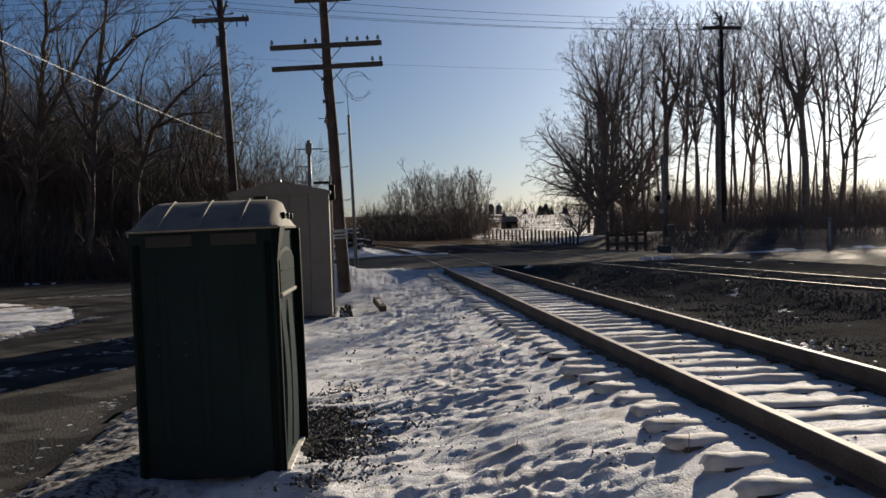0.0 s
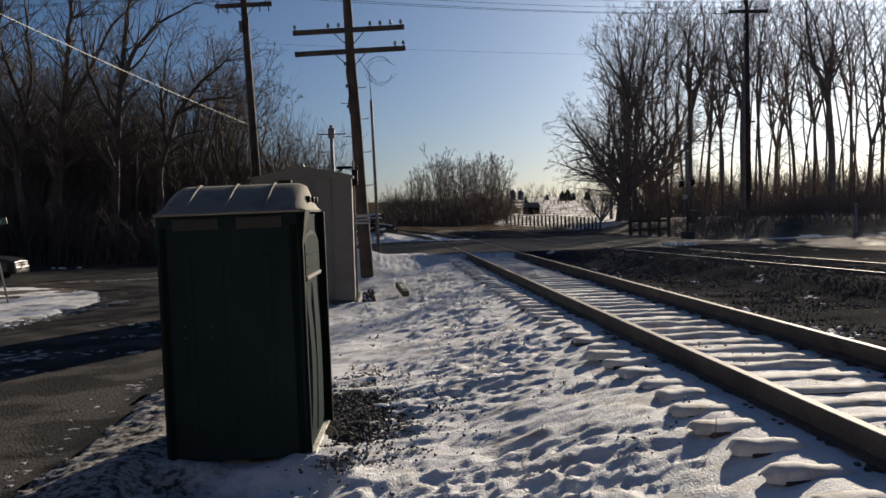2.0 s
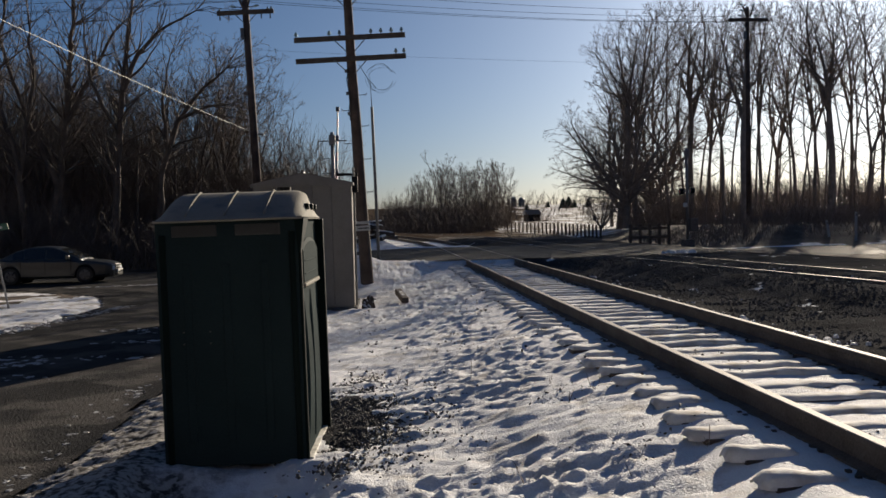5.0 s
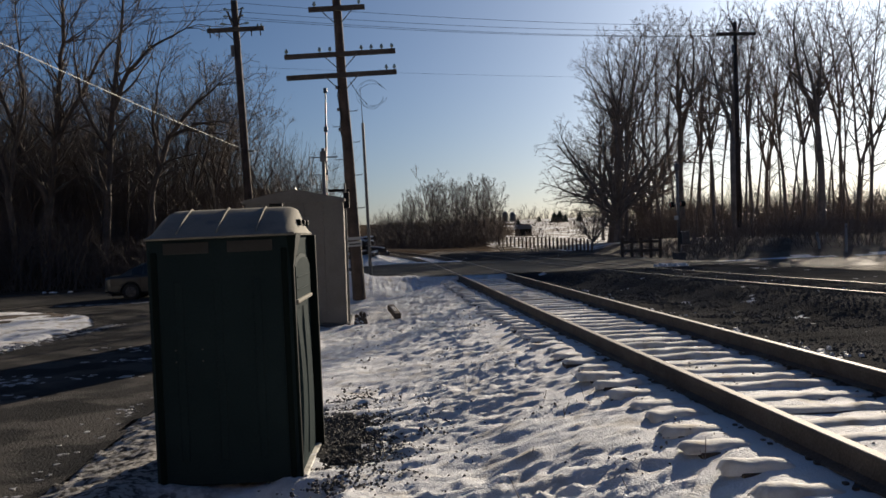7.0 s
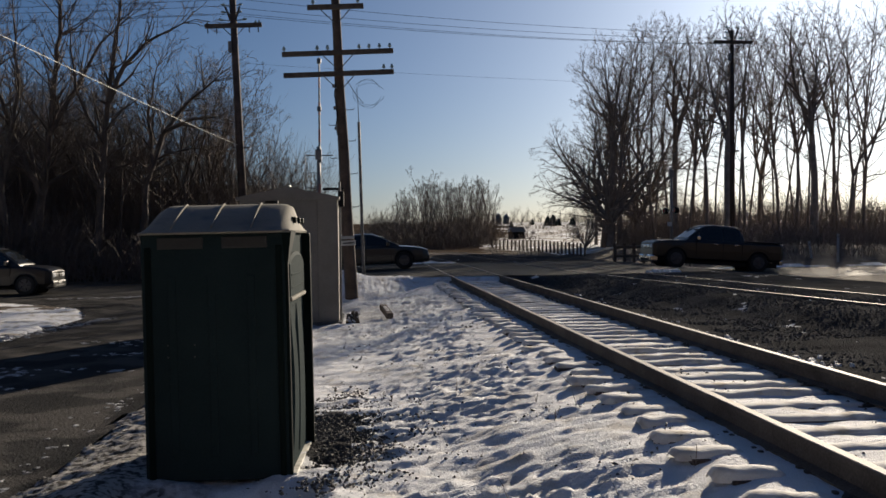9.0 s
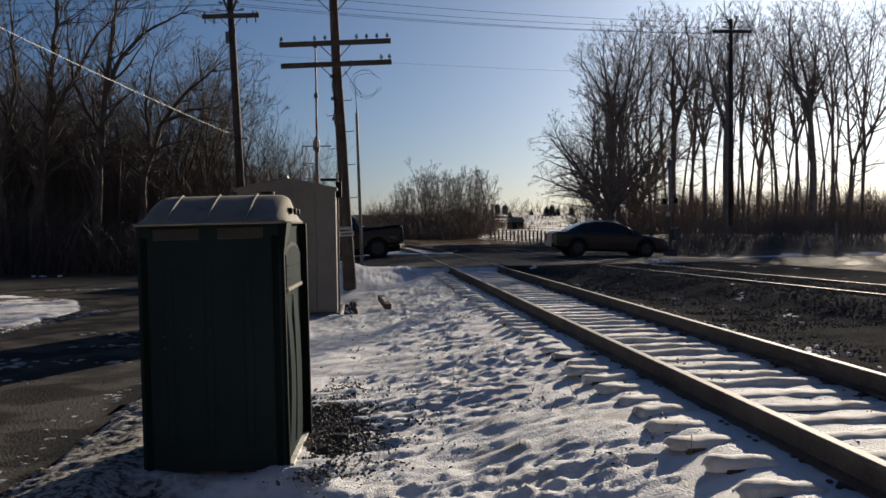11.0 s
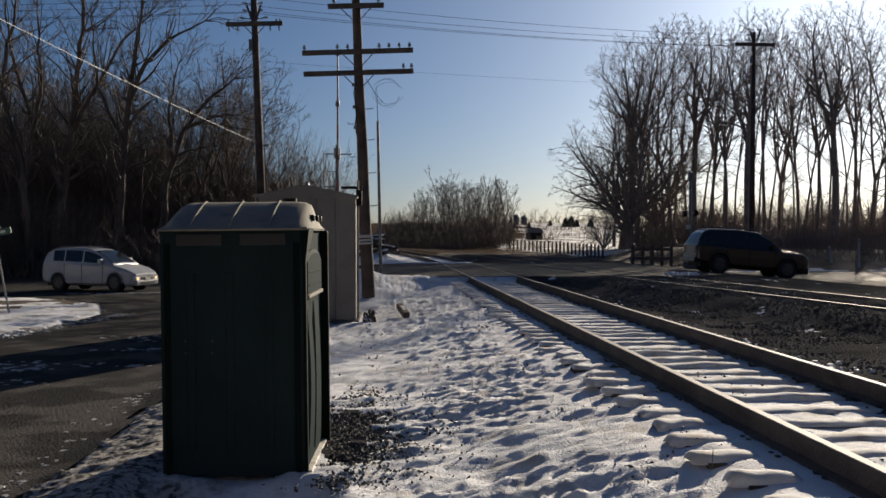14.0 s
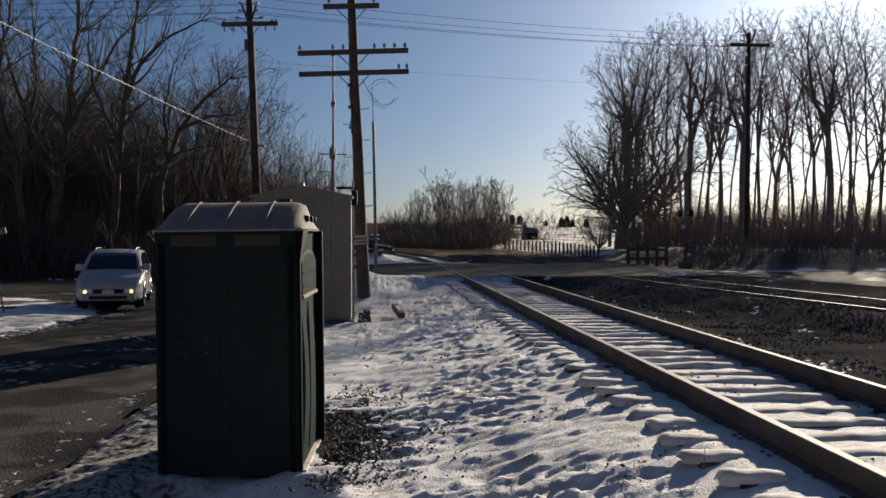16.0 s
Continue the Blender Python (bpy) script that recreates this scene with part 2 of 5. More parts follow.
def tube(bm, pts, radii, sides=8, cap=True):
    """A tube through pts with a radius at each."""
    rings = []
    pts = [Vector(p) for p in pts]
    if not hasattr(radii, "__len__"):
        radii = [radii] * len(pts)
    for i, p in enumerate(pts):
        d = (pts[min(i + 1, len(pts) - 1)] - pts[max(i - 1, 0)]).normalized()
        a = d.orthogonal().normalized() if abs(d.z) > 0.9 else d.cross(Vector((0, 0, 1))).normalized()
        b = d.cross(a)
        rings.append([bm.verts.new(p + (a * math.cos(2 * math.pi * k / sides) + b * math.sin(2 * math.pi * k / sides)) * radii[i]) for k in range(sides)])
    for r0, r1 in zip(rings, rings[1:]):
        for k in range(sides):
            bm.faces.new((r0[k], r0[(k + 1) % sides], r1[(k + 1) % sides], r1[k]))
    if cap:
        bm.faces.new(rings[0][::-1])
        bm.faces.new(rings[-1])
    bmesh.ops.recalc_face_normals(bm, faces=bm.faces[:])
    return bm


def tubebm(*a, **k):
    return tube(bmesh.new(), *a, **k)


def disc_y(bm, x, y0, y1, z, r, sides=20, r1=None):
    """A drum whose axis runs along y."""
    return tube(bm, [(x, y0, z), (x, y1, z)], [r, r if r1 is None else r1], sides)


def sticks(name, segs, mat, parent=None):
    """One mesh of many tapered sticks: rows of p0, p1, r0, r1, sides."""
    verts, faces = [], []
    base = 0
    for sides in sorted({s[4] for s in segs}):
        sel = [s for s in segs if s[4] == sides]
        p0 = np.array([s[0] for s in sel]); p1 = np.array([s[1] for s in sel])
        r0 = np.array([s[2] for s in sel])[:, None]; r1 = np.array([s[3] for s in sel])[:, None]
        d = p1 - p0
        d /= np.linalg.norm(d, axis=1, keepdims=True) + 1e-9
        up = np.where(np.abs(d[:, 2:3]) > 0.9, np.array([[1.0, 0, 0]]), np.array([[0, 0, 1.0]]))
        a = np.cross(d, up)
        a /= np.linalg.norm(a, axis=1, keepdims=True)
        b = np.cross(d, a)
        n = len(sel)
        v = np.zeros((n, 2 * sides, 3))
        for k in range(sides):
            w = a * math.cos(2 * math.pi * k / sides) + b * math.sin(2 * math.pi * k / sides)
            v[:, k] = p0 + w * r0
            v[:, sides + k] = p1 + w * r1
        idx = base + np.arange(n)[:, None] * 2 * sides
        for k in range(sides):
            j = (k + 1) % sides
            faces.append(np.hstack((idx + k, idx + j, idx + sides + j, idx + sides + k)))
        verts.append(v.reshape(-1, 3))
        base += n * 2 * sides
    V, Fc = np.concatenate(verts), np.concatenate(faces)
    me = bpy.data.meshes.new(name)
    me.vertices.add(len(V)); me.vertices.foreach_set("co", V.ravel())
    me.loops.add(Fc.size); me.loops.foreach_set("vertex_index", Fc.ravel().astype(np.int32))
    me.polygons.add(len(Fc)); me.polygons.foreach_set("loop_start", np.arange(0, Fc.size, 4, dtype=np.int32))
    me.materials.append(mat)
    me.update(calc_edges=True)
    ob = new(name, me)
    if parent is not None:
        ob.parent = parent
    return ob


# ---- the lie of the land ----
def smooth(a, b, v):
    t = np.clip((v - a) / (b - a), 0, 1)
    return t * t * (3 - 2 * t)


def bend(y):
    """How far the tracks have curved to the left."""
    d = np.maximum(np.asarray(y, float) - 40, 0)
    return np.where(d < 120, d * d / 500, 28.8 + (d - 120) * 0.48)


TRACK = 3.285


def track_x(y):
    return TRACK - bend(y)


def second_x(y):
    y = np.asarray(y, float)
    a = 10.78 - 0.1175 * y
    return np.where(y < 24, a, 7.25 + (a - 7.25) * 0.0 + np.where(y < 40, (40 - y) ** 2 * 0.00275, 0)) - bend(y)


def road_z(x):
    """Height of the main road along x: it climbs to the tracks and falls again."""
    return -0.73 * (1 - smooth(-9, 1.2, x)) - 0.45 * smooth(9.5, 17, x) - 0.015


def ground_z(x, y):
    x, y = np.asarray(x, float), np.asarray(y, float)
    u = x + bend(y)
    left = np.interp(u, [-40, -9, -7.4, -6.9, -2.9, -2.5, -2.0, -1.6, -1.0, 0.0, 0.9, 1.5, 1.95, 2.14, 2.45, 2.5], [-0.75, -0.72, -0.72, -0.80, -0.79, -0.70, -0.57, -0.60, -0.69, -0.60, -0.44, -0.31, -0.23, -0.188, -0.180, -0.19])
    right = np.interp(u, [4.4, 5.2, 8.0, 13.0, 15.5, 40], [-0.20, -0.30, -0.26, -0.22, -0.40, -0.55])
    z = np.where(u < 2.5, left, np.where(u < 4.4, -0.196, right))
    near_two = 1 - smooth(1.5, 2.6, np.abs(x - second_x(y)))
    z = z * (1 - near_two) - 0.028 * near_two
    # the crossing
    w = smooth(27.1 - 3.4 * smooth(1.4, 3.6, np.abs(x - TRACK)), 27.5, y) * (1 - smooth(41.5, 46, y))
    wide = np.where((x > -2.2) & (x < 16), w, smooth(28, 32, y) * (1 - smooth(41.5, 46, y)))
    z = z * (1 - wide) + road_z(x) * wide
    # beyond the road
    hill = 6.5 * smooth(44, 78, y) * (1 - smooth(-7, 0.5, u)) * (1 - 0.9 * smooth(180, 300, y))
    bank = 0.98 * smooth(41.3, 45, y) * smooth(-7, -3.5, u) * (1 - smooth(-0.4, 1.5, u)) * (1 - smooth(80, 110, y))
    rise = np.clip((y - 70) * 0.021, 0, 9) * smooth(12, 22, u) + 0.9 * smooth(41, 47, y) * smooth(16, 22, u) * (1 - smooth(60, 90, y))
    # unseen slopes added behind the camera and left of the side road close the place
    # they block low sky light that would fill the shaded sides
    behind = 26 * smooth(14, 60, -y) + 11 * smooth(18, 46, -x) * (1 - smooth(20, 44, y))
    return z + hill + rise + bank + behind


def in_main_road(x, y):
    near = np.where((x > -2.0) & (x < 14), 27.4 + 5.2 * smooth(9, 14, x) + 5.2 * (1 - smooth(-2.0, 0.2, x)), 32.6)
    return (y > near) & (y < 40.8)


def in_side_road(x, y):
    wobble = 0.05 * np.sin(y * 1.7) + 0.03 * np.sin(y * 4.1 + 1)
    flare = 0.10 * np.maximum(0, y - 23.0) ** 2
    return (y < 34) & (x < -2.62 + wobble + 0.25 * flare * (y > 27)) & (x > -7.15 + wobble - flare)


def nz(x, y, s, seed=0.0):
    return noise.noise((x * s + seed, y * s - seed, seed * 1.7))


def snow_relief(x, y):
    """Trodden, wind-crusted snow: low swells, crust lumps a hand wide and old footprints."""
    a = 0.070 * nz(x, y, 0.8, 3) + 0.032 * nz(x * 0.7, y * 1.4, 3.2, 7)
    calm = 0.30 + 0.70 * min(1.0, max(0.0, 0.55 + 1.7 * nz(x, y, 0.55, 51)))
    crust = 0.036 * nz(x * 0.8, y * 1.5, 7.5, 11) + 0.030 * nz(x * 0.8, y * 1.3, 12.5, 13) + 0.018 * nz(x, y * 1.1, 21, 17)
    pit = 0.055 * max(0.0, nz(x * 0.9, y * 1.3, 4.6, 31) - 0.26)
    return a + calm * (crust - pit)


# ---- ground ----
def grid_mesh(name, xs, ys, zf, mats, slot, keep=None):
    X, Y = np.meshgrid(xs, ys)
    Z = zf(X, Y)
    nx, ny = len(xs), len(ys)
    i = np.arange((ny - 1) * nx).reshape(ny - 1, nx)[:, :-1].ravel()
    Fc = np.stack((i, i + 1, i + 1 + nx, i + nx), 1)
    cx = (X.ravel()[Fc[:, 0]] + X.ravel()[Fc[:, 2]]) / 2
    cy = (Y.ravel()[Fc[:, 0]] + Y.ravel()[Fc[:, 2]]) / 2
    s = slot(cx, cy)
    if keep is not None:
        k = keep(cx, cy)
        Fc, s = Fc[k], s[k]
    me = bpy.data.meshes.new(name)
    V = np.stack((X.ravel(), Y.ravel(), Z.ravel()), 1)
    me.vertices.add(len(V)); me.vertices.foreach_set("co", V.ravel())
    me.loops.add(Fc.size); me.loops.foreach_set("vertex_index", Fc.ravel().astype(np.int32))
    me.polygons.add(len(Fc)); me.polygons.foreach_set("loop_start", np.arange(0, Fc.size, 4, dtype=np.int32))
    for m in mats:
        me.materials.append(m)
    me.polygons.foreach_set("material_index", s.astype(np.int32))
    me.polygons.foreach_set("use_smooth", np.ones(len(Fc), bool))
    me.update(calc_edges=True)
    if keep is not None:
        bm = bmesh.new()
        bm.from_mesh(me)
        bmesh.ops.delete(bm, geom=[v for v in bm.verts if not v.link_faces], context="VERTS")
        bm.to_mesh(me)
        bm.free()
    return new(name, me)


def spread(*runs):
    out = []
    for a, b, step in runs:
        out.extend(np.arange(a, b - 1e-6, step))
    out.append(runs[-1][1])
    return np.array(out)


XS = spread((-900, -120, 60), (-120, -40, 8), (-40, -12, 1.0), (-12, -9, 0.3), (-9, -6.2, 0.12), (-6.2, -3.2, 0.3), (-3.2, -0.7, 0.06), (-0.7, 2.2, 0.034), (2.2, 4.6, 0.115), (4.6, 14, 0.35), (14, 40, 1.0), (40, 120, 8), (120, 900, 60))
YS = spread((-300, -40, 26), (-40, -4, 4), (-4, 0, 0.5), (0, 3.5, 0.12), (3.5, 5, 0.06), (5, 10, 0.038), (10, 15, 0.065), (15, 22, 0.12), (22, 30, 0.2), (30, 44, 0.5), (44, 90, 1.5), (90, 200, 6), (200, 2000, 60))


def is_snow(x, y):
    u = x + bend(y)
    a = (u > -2.95) & (u < 4.05) & (y < 41)
    island = (x < -6.9) & (x > -60) & (y < 33)
    bank = (y > 40.7) & (y < 75) & (u > -6) & (u < 4.1)
    return a | island | bank


def ground_height(X, Y):
    Z = ground_z(X, Y)
    sn = is_snow(X, Y) & (np.abs(X) < 30) & (Y < 80) & (Y > 0)
    road = in_main_road(X, Y) | in_side_road(X, Y)
    flat = Z.ravel().copy()
    fx, fy = X.ravel(), Y.ravel()
    for k in np.flatnonzero((sn & ~road).ravel()):
        u = fx[k] + float(bend(fy[k]))
        amp = 0.3 if u > 2.0 else (1.0 if u < 1.5 else 1.0 - 1.4 * (u - 1.5))
        flat[k] += amp * snow_relief(fx[k], fy[k]) + 0.015
        # the snow falls away on the near side of the toilet; mounds by the road
        if fy[k] < 6.6 and -0.6 < fx[k] < 1.2:
            flat[k] += 0.05 * max(0.0, nz(fx[k], fy[k], 9.0, 91)) * float(smooth(0, 0.4, 6.6 - fy[k]))
        q = 6.98 - fy[k]
        if 0 < q < 2 and -2.0 < fx[k] < -0.2:
            flat[k] -= 0.16 * float(smooth(0, 0.42, q) * (1 - smooth(0.7, 1.8, q)) * smooth(-2.0, -1.6, fx[k]) * (1 - smooth(-0.6, -0.2, fx[k])))
        flat[k] += 0.36 * math.exp(-((fx[k] + 0.75) / 0.72) ** 2 - ((fy[k] - 27.0) / 0.8) ** 2)
        flat[k] += 0.14 * math.exp(-((fx[k] + 0.2) / 0.9) ** 2 - ((fy[k] - 23.0) / 0.9) ** 2)
    for k in np.flatnonzero((~sn & ~road & (X > 4) & (X < 40) & (Y < 60) & (Y > 0)).ravel()):
        flat[k] += 0.03 * nz(fx[k], fy[k], 0.8, 5) + 0.03 * nz(fx[k], fy[k], 2.5, 9)
    Z = flat.reshape(X.shape)
    Z[road] -= 0.05
    return Z


def ground_slot(x, y):
    u = x + bend(y)
    s = np.ones(len(x))                                   # ballast
    s[is_snow(x, y)] = 0
    s[(u < -2.5) & (u > -8) & (y < 33)] = 0
    far = (y > 41) & (u > 14)
    s[far] = 2
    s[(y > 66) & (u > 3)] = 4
    mark = 671 + 1607 * x / np.maximum(y, 1)
    s[(y > 60) & (u > 3) & (y < np.interp(mark, [895, 1063], [91, 64]))] = 2
    s[(y > 66) & (u > 3) & (x < 0.148 * y + 2 * np.sin(y))] = 3
    s[(x > 16) & (y <= 41)] = 2
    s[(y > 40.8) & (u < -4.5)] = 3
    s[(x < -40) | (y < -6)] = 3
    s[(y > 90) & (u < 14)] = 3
    edge = np.array([nz(a, b, 0.5, 71) for a, b in zip(x, y)])
    s[(x > 15) & (x < 42) & (np.abs(y - 41.7 - 0.6 * edge) < 0.42) & (edge > -0.05)] = 0
    bare = np.array([nz(a, b, 0.9, 81) for a, b in zip(x, y)])
    s[(x < -7) & (x > -30) & (y > 24.5) & (y < 33) & (bare > 0.18)] = 2
    s[(s == 0) & (x < -6)] = 5
    s[((x + 0.36) / 0.36) ** 2 + ((y - 8.3) / 1.65) ** 2 < 0.42] = 1
    return s


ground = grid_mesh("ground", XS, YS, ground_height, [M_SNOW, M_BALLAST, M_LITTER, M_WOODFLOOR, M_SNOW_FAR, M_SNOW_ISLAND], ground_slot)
tagged(ground, "trodden snow and dark track ballast with leaf litter beyond", "ground", kind="structure")

main_road = grid_mesh("main_road", spread((-90, -14, 2), (-14, 18, 0.25), (18, 120, 3)), spread((26.8, 34, 0.2), (34, 41, 0.5)), lambda X, Y: np.where((Y > 32) | (X > -2.4), road_z(X), ground_z(X, Y) + 0.02), [M_ASPHALT], lambda x, y: np.zeros(len(x)), in_main_road)
tagged(main_road, "worn grey asphalt road crossing the tracks, salted dry", "road", kind="structure")
side_road = grid_mesh("side_road", spread((-17, -1, 0.15)), spread((-13, 2, 1.5), (2, 33, 0.2)), lambda X, Y: ground_z(X, Y) + 0.012, [M_ASPHALT_WET], lambda x, y: np.zeros(len(x)), lambda x, y: in_side_road(x, y) & ~in_main_road(x, y))
tagged(side_road, "wet dark asphalt side road with melting slush", "road", kind="structure")


# ---- tracks ----
PROFILE = [(-0.07, -0.172), (0.07, -0.172), (0.07, -0.160), (0.012, -0.140), (0.009, -0.045), (0.036, -0.034), (0.036, -0.006), (0.030, 0.0), (-0.030, 0.0), (-0.036, -0.006), (-0.036, -0.034), (-0.009, -0.045), (-0.012, -0.140), (-0.07, -0.160)]


def rail(cx, side, y0, y1, parent):
    ys = np.concatenate((np.arange(y0, 40, 4.0), np.arange(40, y1, 3.0)))
    bm = bmesh.new()
    rings = []
    for y in ys:
        c = float(cx(y)) + side
        sag = 0.006 * nz(side, y, 0.4, 2)
        rings.append([bm.verts.new((c + a + sag, y, z)) for a, z in PROFILE])
    n = len(PROFILE)
    for r0, r1 in zip(rings, rings[1:]):
        for k in range(n):
            f = bm.faces.new((r0[k], r0[(k + 1) % n], r1[(k + 1) % n], r1[k]))
            f.material_index = 1 if k in (6, 7, 8) else 0
    bm.faces.new(rings[0])
    bmesh.ops.recalc_face_normals(bm, faces=bm.faces[:])
    part("rail", bm, [M_RAIL, M_RAILHEAD], parent)


track = thing("railway_track", pose(0, 0, 0), "near railway track with rusty steel rails on snow-covered timber ties", "railway track", kind="structure")
rail(track_x, -0.735, -30, 160, track)
rail(track_x, 0.735, -30, 160, track)
track_two = thing("railway_track", pose(0, 0, 0), "second railway track with bright railheads sunk in dark ballast", "railway track", kind="structure")
rail(second_x, -0.735, -30, 160, track_two)
rail(second_x, 0.735, -30, 160, track_two)
rng = random.Random(5)


def snow_cap_mesh(seed, length):
    """A soft, uneven roll of snow lying along a tie."""
    r = random.Random(seed)
    bm = bmesh.new()
    rings = []
    n = 16
    for i in range(n + 1):
        f = i / n
        x = (f - 0.5) * length + r.uniform(-0.01, 0.01)
        taper = min(1, 9 * f + 0.3, 9 * (1 - f) + 0.3)
        wave = 6.0 * length
        h = (0.05 + 0.02 * noise.noise((seed * 3.1, f * wave, 0))) * taper
        w = (0.098 + 0.022 * noise.noise((seed * 1.7, f * wave, 4))) * (0.5 + 0.5 * taper)
        off = 0.015 * noise.noise((seed, f * wave, 9))
        rings.append([bm.verts.new((x, off + w * math.copysign(abs(math.cos(a)) ** 0.75, math.cos(a)), -0.012 + h * math.sin(a) ** 0.6 * 1.05)) for a in [math.pi * k / 6 for k in range(7)]])
    for r0, r1 in zip(rings, rings[1:]):
        for k in range(6):
            bm.faces.new((r0[k], r1[k], r1[k + 1], r0[k + 1]))
    bmesh.ops.recalc_face_normals(bm, faces=bm.faces[:])
    return bm


def cap_data(seed, length):
    bm = snow_cap_mesh(seed, length)
    me = bpy.data.meshes.new("snow_cap")
    bm.to_mesh(me)
    bm.free()
    me.materials.append(M_SNOW_TIE)
    for p in me.polygons:
        p.use_smooth = True
    return me


TIE = bpy.data.meshes.new("tie")
_bm = boxbm(-1.3, 1.3, -0.115, 0.115, -0.16, 0, bevel=0.012)
_bm.to_mesh(TIE)
_bm.free()
TIE.materials.append(M_TIE)
PLATE = bpy.data.meshes.new("tie_plate")
_bm = boxbm(-0.16, 0.16, -0.09, 0.09, 0, 0.012, bevel=0.003)
for sx in (-0.11, 0.11):
    for sy in (-0.05, 0.05):
        box(_bm, sx - 0.014, sx + 0.014, sy - 0.014, sy + 0.014, 0.012, 0.03)
_bm.to_mesh(PLATE)
_bm.free()
PLATE.materials.append(M_RAIL)
CAPS_MID = [cap_data(s, 1.26) for s in range(9)]
CAPS_END = [cap_data(s + 40, 0.42) for s in range(9)]


def child(name, data, parent, m):
    o = new(name, data)
    o.parent = parent
    o.matrix_basis = m
    return o


y = 1.6
while y < 27.2:
    c = float(track_x(y))
    tie = child("tie", TIE, track, pose(c + rng.uniform(-0.04, 0.04), y, -0.186, 0, 0, rng.uniform(-0.8, 0.8)))
    for s in (-0.735, 0.735):
        child("tie_plate", PLATE, tie, pose(s, 0, 0.001))
    cap = child("snow_cap", rng.choice(CAPS_MID), tie, pose(rng.uniform(-0.02, 0.02), rng.uniform(-0.02, 0.02), 0.0, 0, 0, rng.uniform(-1.5, 1.5)))
    cap.scale = (1, rng.uniform(0.8, 1.25), rng.uniform(0.7, 1.15))
    cap = child("snow_cap", rng.choice(CAPS_END), tie, pose(-1.13 + rng.uniform(-0.06, 0.03), rng.uniform(-0.03, 0.03), 0.0, 0, 0, rng.uniform(-5, 5)))
    cap.scale = (rng.uniform(0.85, 1.3), rng.uniform(0.85, 1.3), rng.uniform(0.85, 1.35))
    y += 0.495 + rng.uniform(-0.025, 0.025)


def stones(name, places, mat, parent=None):
    """Angular stones, one mesh: rows of x, y, z, size."""
    r = random.Random(11)
    protos = []
    for k in range(8):
        pts = []
        for sx, sy, sz in ((1, 0, 0), (-1, 0, 0), (0, 1, 0), (0, -1, 0), (0, 0, 1), (0, 0, -1)):
            pts.append(np.array((sx, sy, sz), float) * r.uniform(0.55, 1.1) + np.array([r.uniform(-0.3, 0.3) for _ in range(3)]))
        protos.append(np.array(pts))
    tri = np.array([(0, 2, 4), (2, 1, 4), (1, 3, 4), (3, 0, 4), (2, 0, 5), (1, 2, 5), (3, 1, 5), (0, 3, 5)])
    V, T = [], []
    for i, (x, yy, z, s) in enumerate(places):
        a = r.uniform(0, 6.28)
        p = protos[r.randrange(8)] * (s, s * r.uniform(0.6, 1), s * r.uniform(0.5, 0.8))
        c, sn = math.cos(a), math.sin(a)
        q = np.stack((p[:, 0] * c - p[:, 1] * sn + x, p[:, 0] * sn + p[:, 1] * c + yy, p[:, 2] + z), 1)
        V.append(q)
        T.append(tri + 6 * i)
    me = bpy.data.meshes.new(name)
    me.from_pydata(np.concatenate(V).tolist(), [], np.concatenate(T).tolist())
    me.materials.append(mat)
    ob = new(name, me)
    if parent is not None:
        ob.parent = parent
    return ob


places = []
for _ in range(22000):
    x, yy = rng.uniform(4.25, 9.6), 3 + 24 * rng.random() ** 1.25
    places.append((x, yy, float(ground_z(x, yy)) + 0.005, rng.uniform(0.016, 0.034) * (0.72 + 0.02 * yy)))
tagged(stones("track_ballast", places, M_STONE), "dark crushed-stone ballast between the tracks", "ballast", kind="stuff")
places = []
for _ in range(11500):
    a, q = rng.uniform(0, 6.283), abs(rng.gauss(0, 0.6))
    x, yy = -0.33 + 0.46 * q * math.cos(a), 8.35 + 1.75 * q * math.sin(a)
    if nz(x, yy, 1.3, 41) * 0.5 + q > 1.05 and rng.random() < 0.75:
        continue
    places.append((x, yy, float(ground_z(x, yy)) + rng.uniform(0.01, 0.045), rng.uniform(0.012, 0.027)))
for _ in range(3600):
    x, yy = rng.uniform(-0.4, 2.3), 4.3 + 14 * rng.random() ** 1.3
    if nz(x, yy, 0.9, 61) + 0.7 * nz(x, yy, 3.1, 62) < 0.12:
        continue
    places.append((x, yy, float(ground_z(x, yy)) + snow_relief(x, yy) + 0.016, rng.uniform(0.005, 0.012) if rng.random() < 0.7 else rng.uniform(0.012, 0.030)))
for _ in range(900):
    x, yy = 0.12 + rng.gauss(0, 0.28), 8.1 + rng.gauss(0, 0.8)
    if x > -0.45 and nz(x, yy, 2.2, 47) > -0.05:
        places.append((x, yy, float(ground_z(x, yy)) + snow_relief(x, yy) + 0.022, rng.uniform(0.009, 0.024)))
for _ in range(420):
    x, yy = 3.285 + rng.uniform(-0.62, 0.62), 4 + 18 * rng.random()
    if nz(x, yy, 1.2, 66) > 0.05:
        places.append((x, yy, -0.165, rng.uniform(0.010, 0.026)))
tagged(stones("loose_stones", places, M_STONE_LOOSE), "loose dark crushed stone lying bare among the snow", "stones", kind="stuff")


